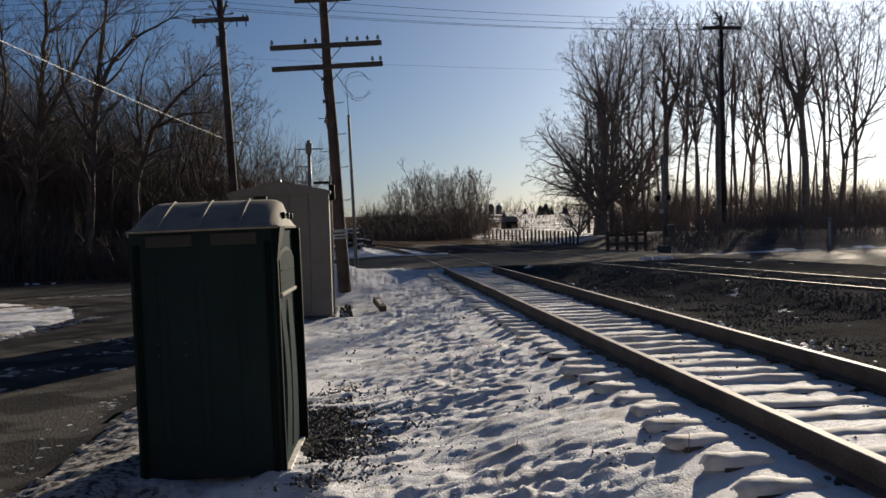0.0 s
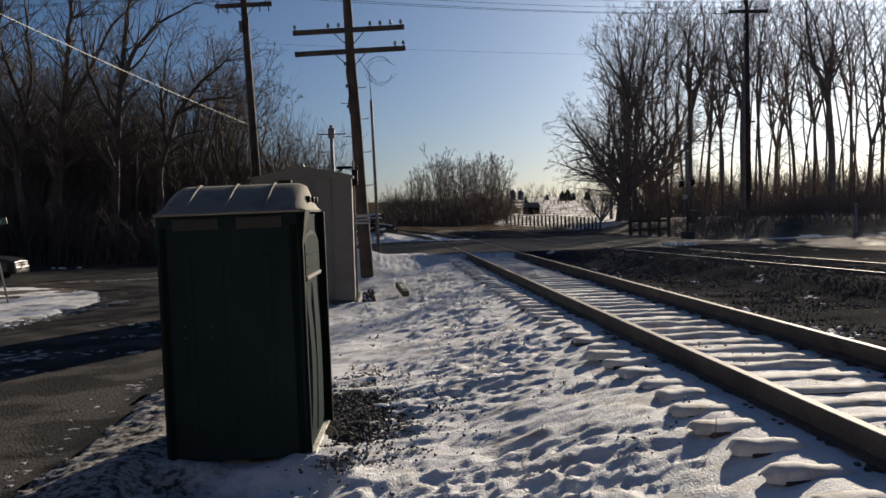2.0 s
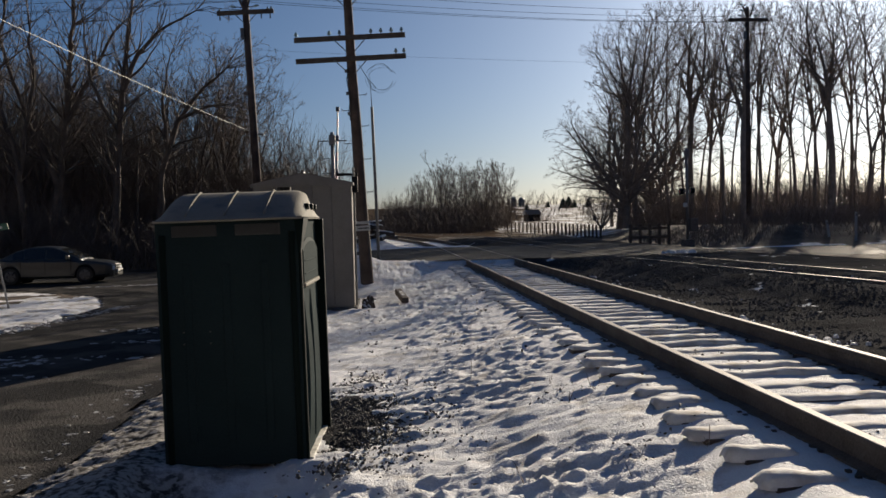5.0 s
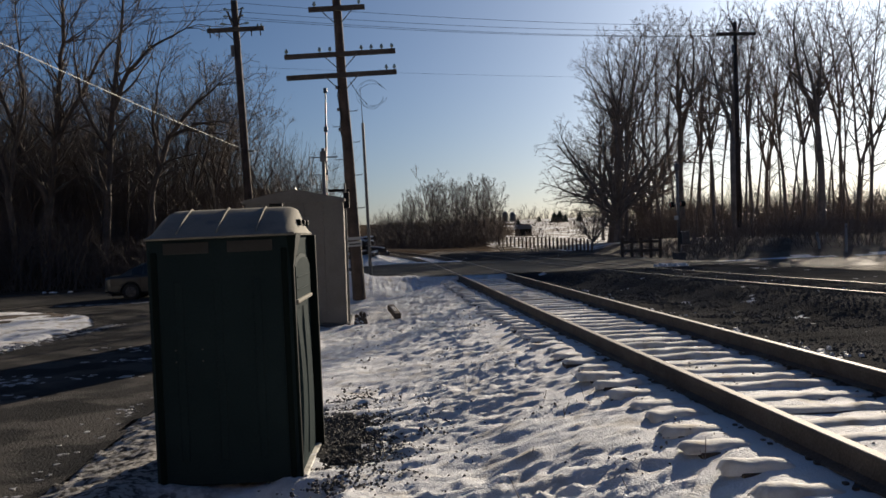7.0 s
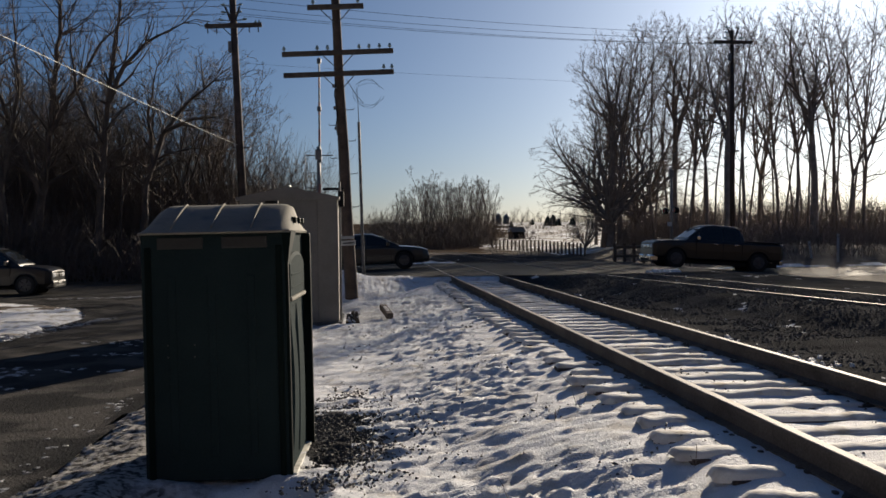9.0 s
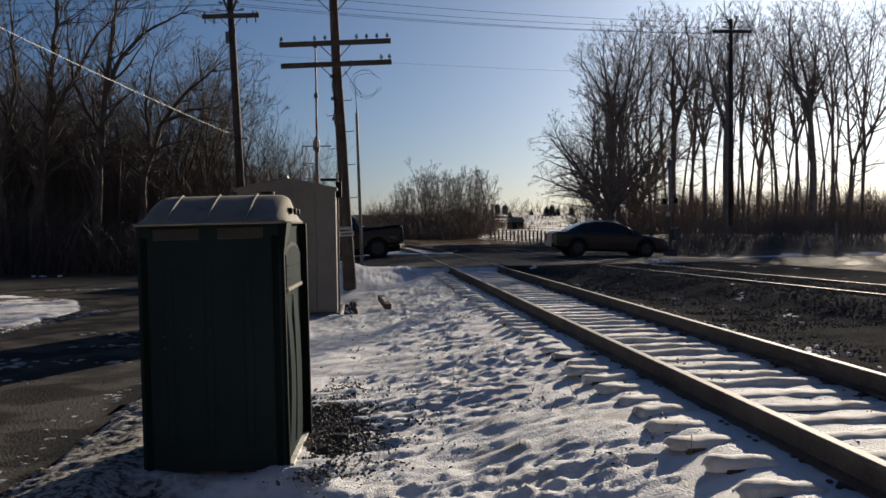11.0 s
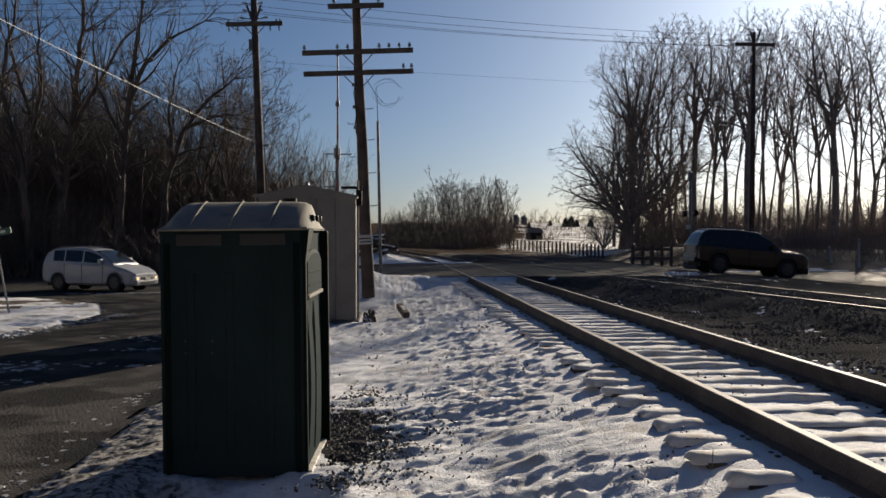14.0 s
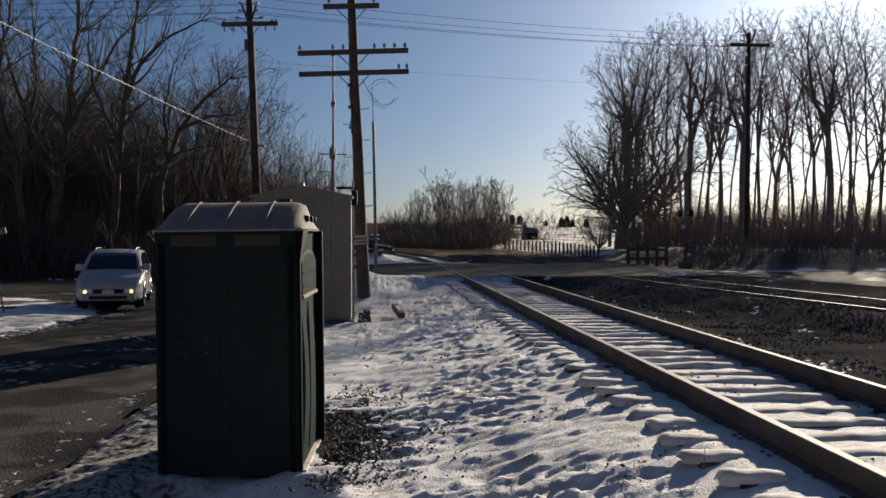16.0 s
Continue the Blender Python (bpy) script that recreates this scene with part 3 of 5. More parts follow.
# ---- trees ----
def limb(out, r, p, d, L, rad, lvl, q):
    """One bough and all that grows from it; out[0] takes trunk and limbs, out[1] the fine crown."""
    n = max(2, min(14, round(L / (q["step"] * (1.0, 0.8, 0.6, 0.5)[lvl]))))
    step = L / n
    turn = r.uniform(0, 6.283)
    side = d.orthogonal().normalized()
    side.rotate(Matrix.Rotation(turn, 3, d))
    curve = side * r.gauss(0, q["curve"])
    tip = q["twig"] * (1.5, 1.0, 0.8, 0.6)[lvl]
    for i in range(n):
        f = (i + 1) / n
        w = q["wob"] * (0.6, 1.0, 1.2, 1.2)[lvl]
        d = (d + curve / n + Vector((r.gauss(0, w), r.gauss(0, w), r.gauss(0, w) + q["up"][lvl] / n))).normalized()
        e = p + d * step
        r0, r1 = max(tip, rad * (1 - 0.8 * i / n)), max(tip, rad * (1 - 0.8 * f))
        out[0 if lvl < 2 else 1].append((tuple(p), tuple(e), r0, r1, (6, 5, 3, 3)[lvl]))
        p = e
        if lvl < q["levels"] and f > q["start"][lvl]:
            k = q["dens"][lvl] * step
            k = int(k) + (r.random() < k - int(k))
            if i == n - 1:
                k += 2
            for _ in range(k):
                turn += 2.4 + r.gauss(0, 0.5)
                side = d.orthogonal().normalized()
                side.rotate(Matrix.Rotation(turn, 3, d))
                a = q["ang"][lvl] * r.uniform(0.65, 1.3)
                cl = min(q["most"][lvl], L * q["ratio"][lvl] * (1.2 - 0.8 * f)) * r.uniform(0.55, 1.2)
                limb(out, r, p, (d * math.cos(a) + side * math.sin(a)).normalized(), max(0.25, cl), r1 * r.uniform(0.5, 0.75), lvl + 1, q)


HABIT = dict(step=0.9, wob=0.09, curve=0.5, up=(0.15, 0.35, 0.25, 0.1), twig=0.016, levels=3, start=(0.12, 0.2, 0.1), dens=(1.15, 1.5, 2.0), ang=(0.75, 0.7, 0.65), ratio=(0.42, 0.5, 0.5), most=(4.2, 1.9, 0.9))


def grow(seed, height, fork=0.35, leaders=3, flare=0.3, radius=0.25, **habit):
    """A bare tree whose trunk parts into leaders that climb to its full height."""
    r = random.Random(seed)
    q = dict(HABIT, **habit)
    out = ([], [])
    p, d, h = Vector((0, 0, -0.4)), Vector((r.gauss(0, 0.03), r.gauss(0, 0.03), 1)).normalized(), height * fork
    n = 6
    for i in range(n):
        d = (d + Vector((r.gauss(0, 0.035), r.gauss(0, 0.035), 0.02))).normalized()
        e = p + d * (h + 0.4) / n
        flared = 1.35 if i == 0 else 1.0
        out[0].append((tuple(p), tuple(e), radius * flared * (1 - 0.35 * i / n), radius * (1 - 0.35 * (i + 1) / n), 9))
        p = e
        if i > 2 and r.random() < q.get("low", 0.5):
            a = r.uniform(0, 6.283)
            limb(out, r, p, Vector((math.cos(a), math.sin(a), r.uniform(0.1, 0.7))).normalized(), height * 0.2 * r.uniform(0.6, 1.2), radius * 0.3, 1, q)
    a0 = r.uniform(0, 6.283)
    for k in range(leaders):
        a = a0 + 6.283 * k / leaders + r.gauss(0, 0.3)
        lean = flare * r.uniform(0.5, 1.3) if leaders > 1 else 0.05
        dd = (Vector((math.cos(a), math.sin(a), 0)) * math.sin(lean) + d * math.cos(lean)).normalized()
        limb(out, r, p, dd, (height - h) * r.uniform(0.82, 1.06) * (0.5 + 0.5 * math.cos(lean) ** 2), radius * (0.72 if leaders < 3 else 0.6), 0, q)
    return out


def boughs(seed, lines, **habit):
    """A bare tree built on given leaders: each a first radius and a line of (x, z) points."""
    r = random.Random(seed)
    q = dict(HABIT, **habit)
    out = ([], [])
    for rad, line in lines:
        depth = r.gauss(0, 0.25)
        pts = [Vector((x, depth * k / len(line) + r.gauss(0, 0.08), z)) for k, (x, z) in enumerate(line)]
        total = len(pts) - 1
        for k, (a, b) in enumerate(zip(pts, pts[1:])):
            m = max(2, round((b - a).length / 0.7))
            p = a
            for i in range(m):
                f = (k + (i + 1) / m) / total
                e = a.lerp(b, (i + 1) / m) + (Vector((r.gauss(0, 0.05), r.gauss(0, 0.05), 0)) if i < m - 1 else Vector())
                r0, r1 = rad * (1 - 0.78 * (f - 1 / m / total)), rad * (1 - 0.78 * f)
                out[0].append((tuple(p), tuple(e), r0, r1, 8))
                d = (e - p).normalized()
                p = e
                if e.z > 4.0:
                    for _ in range(3 if r.random() < 0.3 + 0.5 * f else 2):
                        side = d.orthogonal().normalized()
                        side.rotate(Matrix.Rotation(r.uniform(0, 6.283), 3, d))
                        t = r.uniform(0.5, 1.0)
                        limb(out, r, p, (d * math.cos(t) + side * math.sin(t)).normalized(), r.uniform(1.2, 3.4) * (1.15 - 0.5 * f), r1 * r.uniform(0.3, 0.55), 1, q)
        for _ in range(4):
            t, side = r.uniform(0.2, 0.7), d.orthogonal().normalized()
            side.rotate(Matrix.Rotation(r.uniform(0, 6.283), 3, d))
            limb(out, r, p, (d * math.cos(t) + side * math.sin(t)).normalized(), r.uniform(1.2, 2.4), r1 * 0.7, 1, q)
    return out


def tree_source(label, group, made, bark, twigs):
    t = thing("bare_tree", pose(0, 0, -200), label, "tree", group)
    sticks("trunk", made[0], bark, t)
    sticks("crown", made[1], twigs, t)
    return t


def plant(src, x, yy, scale=1.0, turn=0.0, tall=1.0, first=set()):
    m = pose(x, yy, float(ground_z(x, yy)) - 0.1, 0, 0, turn)
    if src.name in first:
        o = copy_thing(src, m)
    else:
        first.add(src.name)
        o = src
        o.matrix_basis = m
    o.scale = (scale, scale, scale * tall)
    return o


def along(mark, yy):
    """The x that a bearing, given as its mark on the skyline, has at yy."""
    return (mark - 671) / 1607 * yy


def reach_up(mark, yy, line):
    """Height of a tree at yy whose top meets the skyline given as (marks, drops)."""
    return (434 - float(np.interp(mark, *line))) / 1607 * yy + 1.2 - float(ground_z(along(mark, yy), yy))


tr = random.Random(77)
GROVE, WOODS = "bare trees right of the tracks", "bare trees left of the tracks"
SKY_R = ((985, 1015, 1050, 1090, 1130, 1200, 1300, 1400, 1500, 1600), (235, 185, 150, 112, 72, 58, 54, 46, 28, 20))
SKY_L = ((0, 120, 250, 320, 400, 450, 480, 500, 525, 555), (95, 120, 140, 130, 125, 158, 193, 222, 262, 316))
FINE = dict(twig=0.014, wob=0.07, step=0.85, curve=0.4)
tall = [tree_source("tall bare deciduous tree, backlit, in snowy leaf litter", GROVE, grow(100 + i, 20, fork=0.30 + 0.05 * i, leaders=2 + i % 3, flare=0.26, radius=0.19, low=0.3, most=(3.6, 1.8, 0.9), dens=(1.5, 2.0, 2.3), **FINE), M_BARK, M_TWIG) for i in range(4)]
slim = [tree_source("slender bare deciduous tree with upright limbs", GROVE, grow(200 + i, 18, fork=0.42, leaders=1 + i % 2, flare=0.18, radius=0.105, low=0.3, most=(2.6, 1.4, 0.8), ang=(0.7, 0.6, 0.6), dens=(1.3, 1.8, 2.0), **FINE), M_BARK, M_TWIG) for i in range(4)]
wide = [tree_source("wide bare deciduous tree with low spreading limbs", GROVE, grow(300 + i, 14.5, fork=0.15, leaders=9, flare=0.74, radius=0.30, low=1.0, up=(0.3, -0.05, -0.2, -0.2), most=(3.6, 2.0, 1.0), ang=(0.7, 0.7, 0.7), dens=(1.9, 2.3, 2.3), **FINE), M_BARK, M_TWIG) for i in range(2)]
old = [tree_source("old bare deciduous tree with a stout dark trunk", GROVE, grow(350 + i, 20, fork=0.5, leaders=3, flare=0.28, radius=0.38, low=0.5, dens=(1.5, 1.9, 2.2), **FINE), M_BARK, M_TWIG) for i in range(2)]
for k, (mark, yy, s) in enumerate(((1110, 77, 1.0), (1095, 86, 0.95), (1160, 90, 1.15))):
    plant(wide[k % 2], along(mark, yy), yy, s, 60 + 110 * k)
for k, (mark, yy) in enumerate(((1112, 80), (1230, 80), (1330, 72), (1492, 76))):
    plant(old[k % 2], along(mark, yy), yy, reach_up(mark, yy, SKY_R) / 20 * 0.96, 40 + 80 * k)
for k, mark in enumerate((1084, 1104, 1130, 1165, 1192, 1262, 1288, 1362, 1390, 1425, 1455, 1525, 1556, 1590)):
    yy = tr.uniform(76, 102)
    plant(tall[k % 4], along(mark, yy), yy, reach_up(mark, yy, SKY_R) / 20, tr.uniform(0, 360))
for i in range(29):
    mark = 1125 + i * 16.4 + tr.uniform(-7, 7)
    yy = tr.uniform(76, 112)
    plant(slim[i % 4], along(mark, yy), yy, reach_up(mark, yy, SKY_R) / 18 * tr.uniform(0.78, 1.0), tr.uniform(0, 360))
LEFT = dict(twig=0.012, wob=0.13, step=0.8)
bold = [
    boughs(431, ((0.24, ((0, -0.4), (0.3, 4), (0.9, 8), (1.3, 12.8), (1.5, 15.5))), (0.15, ((0.3, 4.2), (-1.1, 7.8), (-2.1, 11.4), (-2.3, 13.6))), (0.13, ((0.7, 7.0), (2.0, 9.3), (3.3, 11.6), (4.6, 12.9)))), **LEFT),
    boughs(432, ((0.22, ((0, -0.4), (0.3, 5.2), (0.7, 8.6), (1.1, 11), (1.5, 14.8))), (0.15, ((0.75, 8.7), (1.5, 10.4), (2.6, 11.5), (4.4, 12.5))), (0.12, ((0.5, 6.6), (-0.8, 9.3), (-1.1, 12.6)))), **LEFT),
    boughs(433, ((0.2, ((0, -0.4), (0.5, 4.6), (1.4, 7.2), (2.8, 9.0), (4.0, 9.9))), (0.12, ((0.9, 5.8), (0.7, 8.4), (1.2, 10.6))), (0.11, ((1.6, 7.4), (3.0, 8.0), (4.2, 8.1)))), up=(0.1, 0.0, -0.25, -0.3), **LEFT),
    boughs(434, ((0.2, ((0, -0.4), (-0.3, 5), (-1.4, 9.3), (-2.1, 13))), (0.14, ((-0.3, 4.8), (0.5, 9), (0.4, 13.6)))), **LEFT)]
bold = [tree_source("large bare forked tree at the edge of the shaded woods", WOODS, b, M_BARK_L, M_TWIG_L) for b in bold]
for src, mark, yy in zip(bold, (106, 208, 275, 66), (46, 45.5, 47, 45)):
    plant(src, along(mark, yy), yy)
plant(bold[3], along(-20, 46), 46, 1.05, 160)
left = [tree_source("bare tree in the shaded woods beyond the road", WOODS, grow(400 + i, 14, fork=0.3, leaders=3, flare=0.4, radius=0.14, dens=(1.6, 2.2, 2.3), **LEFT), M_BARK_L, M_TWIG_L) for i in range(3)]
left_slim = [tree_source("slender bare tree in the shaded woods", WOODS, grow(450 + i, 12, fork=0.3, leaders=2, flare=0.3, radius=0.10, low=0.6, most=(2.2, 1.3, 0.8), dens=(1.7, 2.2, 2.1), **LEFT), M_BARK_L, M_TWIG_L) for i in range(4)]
for mark, yy in ((20, 50), (85, 52), (150, 54), (300, 56), (-60, 48), (345, 54), (395, 58), (430, 60), (200, 51), (240, 56)):
    plant(tr.choice(left), along(mark, yy), yy, reach_up(mark, yy, SKY_L) / 14 * 1.02, tr.uniform(0, 360))
for i in range(40):
    mark = -60 + i * 15.2 + tr.uniform(-6, 6)
    yy = tr.uniform(46, 66) if mark < 400 else tr.uniform(56, 78)
    plant(left_slim[i % 4], along(mark, yy), yy, max(2.5, reach_up(mark, yy, SKY_L) * tr.uniform(0.82, 1.02)) / 12, tr.uniform(0, 360))
far_tree = [tree_source("bare tree in a distant wood beside the curve of the line", "distant bare trees", grow(500 + i, 10, fork=0.3, leaders=3, flare=0.36, radius=0.13, twig=0.018, step=1.1, curve=0.35, dens=(1.5, 1.6, 1.3), most=(2.4, 1.3, 0.7)), M_BARK_L, M_TWIG_L) for i in range(3)]
for i in range(46):
    mark = 652 + i * 5.4 + tr.uniform(-4, 4)
    yy = tr.uniform(105, 150)
    h = np.interp(mark, [660, 690, 725, 750, 768, 805, 846, 872, 890, 905], [0.14, 0.28, 0.52, 0.72, 0.92, 0.86, 0.74, 0.86, 0.92, 0.7])
    plant(far_tree[i % 3], along(mark, yy), yy, float(h) * yy / 130 * tr.uniform(0.82, 1.06), tr.uniform(0, 360))
plant(wide[1], along(1062, 67), 67, 0.30, 200)


def brush(name, label, n, xr, yr, hr, seed, mat, r0=0.012, lean=0.35, keep=None):
    r = random.Random(seed)
    segs = []
    while len(segs) < n:
        x, yy = r.uniform(*xr), r.uniform(*yr)
        if keep and not keep(x, yy):
            n -= 1
            continue
        h = r.uniform(*hr) * (1 + 0.75 * nz(x, yy * 0.4, 0.16, seed * 3.3) + 0.3 * nz(x, yy, 0.7, seed))
        p = Vector((x, yy, float(ground_z(x, yy)) - 0.1))
        d = Vector((r.gauss(0, lean), r.gauss(0, lean), 1)).normalized()
        for k in range(3):
            q = p + d * h / 3
            segs.append((tuple(p), tuple(q), r0 * (1 - 0.28 * k), r0 * (1 - 0.28 * (k + 1)), 3))
            if k:
                e = (d + Vector((r.gauss(0, 0.6), r.gauss(0, 0.6), r.gauss(0, 0.3)))).normalized()
                segs.append((tuple(p), tuple(p + e * h * 0.35), r0 * 0.6, r0 * 0.3, 3))
            d = (d + Vector((r.gauss(0, lean), r.gauss(0, lean), 0.05))).normalized()
            p = q
    return tagged(sticks(name, segs, mat), label, "brush", kind="stuff")


def r_gap(x, yy):
    """Scrub thins out towards the low left end of the distant wood."""
    return nz(x, yy, 0.2, 19) < 0.1 + 9 * x / yy


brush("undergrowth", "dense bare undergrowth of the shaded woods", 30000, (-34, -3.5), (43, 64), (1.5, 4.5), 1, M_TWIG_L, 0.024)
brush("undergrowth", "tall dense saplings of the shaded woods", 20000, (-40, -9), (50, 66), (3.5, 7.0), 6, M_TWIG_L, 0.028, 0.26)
brush("undergrowth", "low bare brush beside the road", 19000, (15, 42), (43.6, 56), (0.4, 1.5), 7, M_BRUSH, 0.014)
brush("undergrowth", "brown bare brush beneath the tall trees", 21000, (19, 60), (76, 98), (1.5, 4.6), 2, M_BRUSH, 0.026, keep=lambda x, yy: x / yy > 0.272)
brush("undergrowth", "thick bare scrub of a distant wood", 21000, (-12, 20), (96, 150), (0.8, 3.8), 3, M_TWIG_L, 0.034, keep=lambda x, yy: -0.004 < x / yy < 0.142 and r_gap(x, yy))
brush("undergrowth", "dark bare wood far behind the tall trees", 12000, (46, 150), (150, 168), (3.5, 8.5), 12, M_BRUSH, 0.06)


# ---- portable toilet ----
def portable_toilet():
    W, D, H = 1.09, 1.13, 1.945
    t = thing("portable_toilet", pose(-0.600, 6.97, -0.69, 0, -0.6, -2.4), "dark green plastic portable toilet with a cream ribbed roof", "portable toilet")
    # origin at the near right foot; x runs left as negative
    bm = boxbm(-W, 0, 0, D, 0.06, H, bevel=0.02)
    part("body", bm, M_TOILET, t)
    for x in (-W + 0.03, -0.03 - 0.05):
        part("corner_post", boxbm(x, x + 0.05, -0.014, 0.03, 0.06, H - 0.1, bevel=0.012), M_TOILET_DARK, t)
    # back panel ribs
    for x in (-0.86, -0.565, -0.27):
        part("panel_rib", boxbm(x - 0.03, x + 0.03, -0.010, 0.02, 0.25, 1.62, bevel=0.008), M_TOILET, t)
    for x0, x1 in ((-0.96, -0.62), (-0.48, -0.14)):
        v = part("wall_vent", boxbm(x0, x1, -0.012, 0.01, H - 0.12, H - 0.035, bevel=0.004), M_VENT, t, "grey vent screen")
        for k in range(5):
            z = H - 0.108 + k * 0.015
            part("louvre", boxbm(x0 + 0.01, x1 - 0.01, -0.018, -0.010, z, z + 0.006), M_VENT, v)
    # right-hand side: an arched hood over a recessed panel, a ledge, and flutes that narrow upwards
    bm = bmesh.new()
    rows_ = []
    for k in range(11):
        b = 0.07 + (D - 0.19) * k / 10
        top = H - 0.235 + 0.075 * math.sin(math.pi * k / 10) ** 0.6
        rows_.append([bm.verts.new(q) for q in ((0.002, b, 1.44), (0.022, b, 1.44), (0.022, b, top - 0.03), (0.010, b, top), (0.002, b, top))])
    for r0, r1 in zip(rows_, rows_[1:]):
        for k in range(4):
            bm.faces.new((r0[k], r0[k + 1], r1[k + 1], r1[k]))
    bm.faces.new(rows_[0])
    bm.faces.new(rows_[-1][::-1])
    bmesh.ops.recalc_face_normals(bm, faces=bm.faces[:])
    side = part("side_panel", bm, M_TOILET, t)
    part("ledge", boxbm(0.0, 0.036, 0.06, D - 0.12, 1.405, 1.437, bevel=0.012), M_TOILET_ROOF, side, "worn pale ledge")
    for z0, z1 in ((1.50, 1.515), (1.60, 1.615)):
        part("panel_rib", boxbm(0.018, 0.027, 0.12, D - 0.2, z0, z1, bevel=0.003), M_TOILET, side)
    for y0, y1, lean in ((0.05, 0.42, 0.05), (0.50, 0.94, -0.05)):
        bm = bmesh.new()
        rows_ = []
        for k in range(9):
            f = k / 8
            a, b = y0 + lean * math.sin(math.pi * f), y1 + lean * math.sin(math.pi * f) - 0.10 * f
            z = 0.16 + 1.20 * f
            out = 0.010 + 0.02 * math.sin(math.pi * f)
            rows_.append([bm.verts.new(p) for p in ((0, a, z), (out, a + 0.03, z), (out, b - 0.03, z), (0, b, z))])
        for r0, r1 in zip(rows_, rows_[1:]):
            for k in range(3):
                bm.faces.new((r0[k], r0[k + 1], r1[k + 1], r1[k]))
        bmesh.ops.recalc_face_normals(bm, faces=bm.faces[:])
        part("lower_panel", bm, M_TOILET, t)
    part("corner_flange", boxbm(-0.01, 0.072, D - 0.05, D, 0.08, H - 0.01, bevel=0.01), M_TOILET_DARK, t)
    part("corner_flange", boxbm(-0.01, 0.016, -0.004, 0.045, 0.06, H - 0.06, bevel=0.008), M_TOILET_DARK, t)
    bm = bmesh.new()
    top = [bm.verts.new(q) for q in ((-0.03, -0.012, H), (0.045, -0.012, H), (0.045, 0.30, H), (-0.03, 0.30, H))]
    foot = [bm.verts.new(q) for q in ((-0.005, -0.012, H - 0.27), (0.012, -0.012, H - 0.27), (0.012, 0.02, H - 0.27), (-0.005, 0.02, H - 0.27))]
    for k in range(4):
        bm.faces.new((top[k], top[(k + 1) % 4], foot[(k + 1) % 4], foot[k]))
    bm.faces.new(top)
    bm.faces.new(foot)
    bmesh.ops.recalc_face_normals(bm, faces=bm.faces[:])
    part("corner_gusset", bm, M_TOILET_DARK, t)
    # skid
    for x in (-W + 0.05, -0.09):
        part("skid", boxbm(x, x + 0.10, -0.02, D + 0.05, -0.04, 0.07, bevel=0.012), M_TOILET_DARK, t)
    part("base_edge", boxbm(-0.01, 0.045, 0.0, D, 0.05, 0.105, bevel=0.008), M_BASE_EDGE, t, "pale worn base edge")
    # roof: a flat rim and a rounded crown with three ribs
    part("roof_rim", boxbm(-W - 0.004, 0.035, -0.035, D + 0.035, H - 0.010, H + 0.012, bevel=0.006), M_TOILET_ROOF, t)
    bm = bmesh.new()
    nx, ny = 24, 20
    vs = {}
    cx, cy = -W / 2, D / 2
    for i in range(nx + 1):
        for j in range(ny + 1):
            a, b = i / nx * 2 - 1, j / ny * 2 - 1
            x, yy = cx + 0.02 + a * (W / 2 + 0.022), cy + b * (D / 2 + 0.05)
            z = H + 0.004 + 0.225 * (max(0, 1 - abs(a) ** 16) ** 0.5) * (1 - abs(b) ** 1.25)
            vs[i, j] = bm.verts.new((x, yy, z))
    for i in range(nx):
        for j in range(ny):
            bm.faces.new((vs[i, j], vs[i + 1, j], vs[i + 1, j + 1], vs[i, j + 1]))
    roof = part("roof", bm, M_TOILET_ROOF, t, "cream translucent domed roof", smooth=True)
    for rx in (-0.86, -0.56, -0.26):
        pts = []
        for j in range(13):
            b = j / 12 * 1.8 - 0.9
            a = (rx - cx) / (W / 2 + 0.03)
            z = H + 0.010 + 0.225 * (max(0, 1 - abs(a) ** 16) ** 0.5) * (1 - abs(b) ** 1.25)
            pts.append((rx, cy + b * (D / 2 + 0.05), z))
        part("roof_rib", tubebm(pts, 0.009, 6), M_TOILET_ROOF, roof, smooth=True)
    for yy in (0.35, 0.62, 0.85):
        part("roof_boss", boxbm(-0.01, 0.045, yy, yy + 0.05, H + 0.065, H + 0.115, bevel=0.01), M_TOILET_DARK, roof)
    part("vent_pipe", tubebm([(-0.25, D - 0.08, 0.3), (-0.25, D - 0.08, H + 0.275)], 0.062, 16), M_BLACK, t, "black vent pipe", smooth=False)
    for x, z in ((-0.90, 1.10), (-0.70, 1.10), (-0.90, 1.01), (-0.70, 1.01)):
        part("rivet", tubebm([(x, -0.004, z), (x, -0.011, z)], 0.007, 8), M_VENT, t)
    return t


portable_toilet()


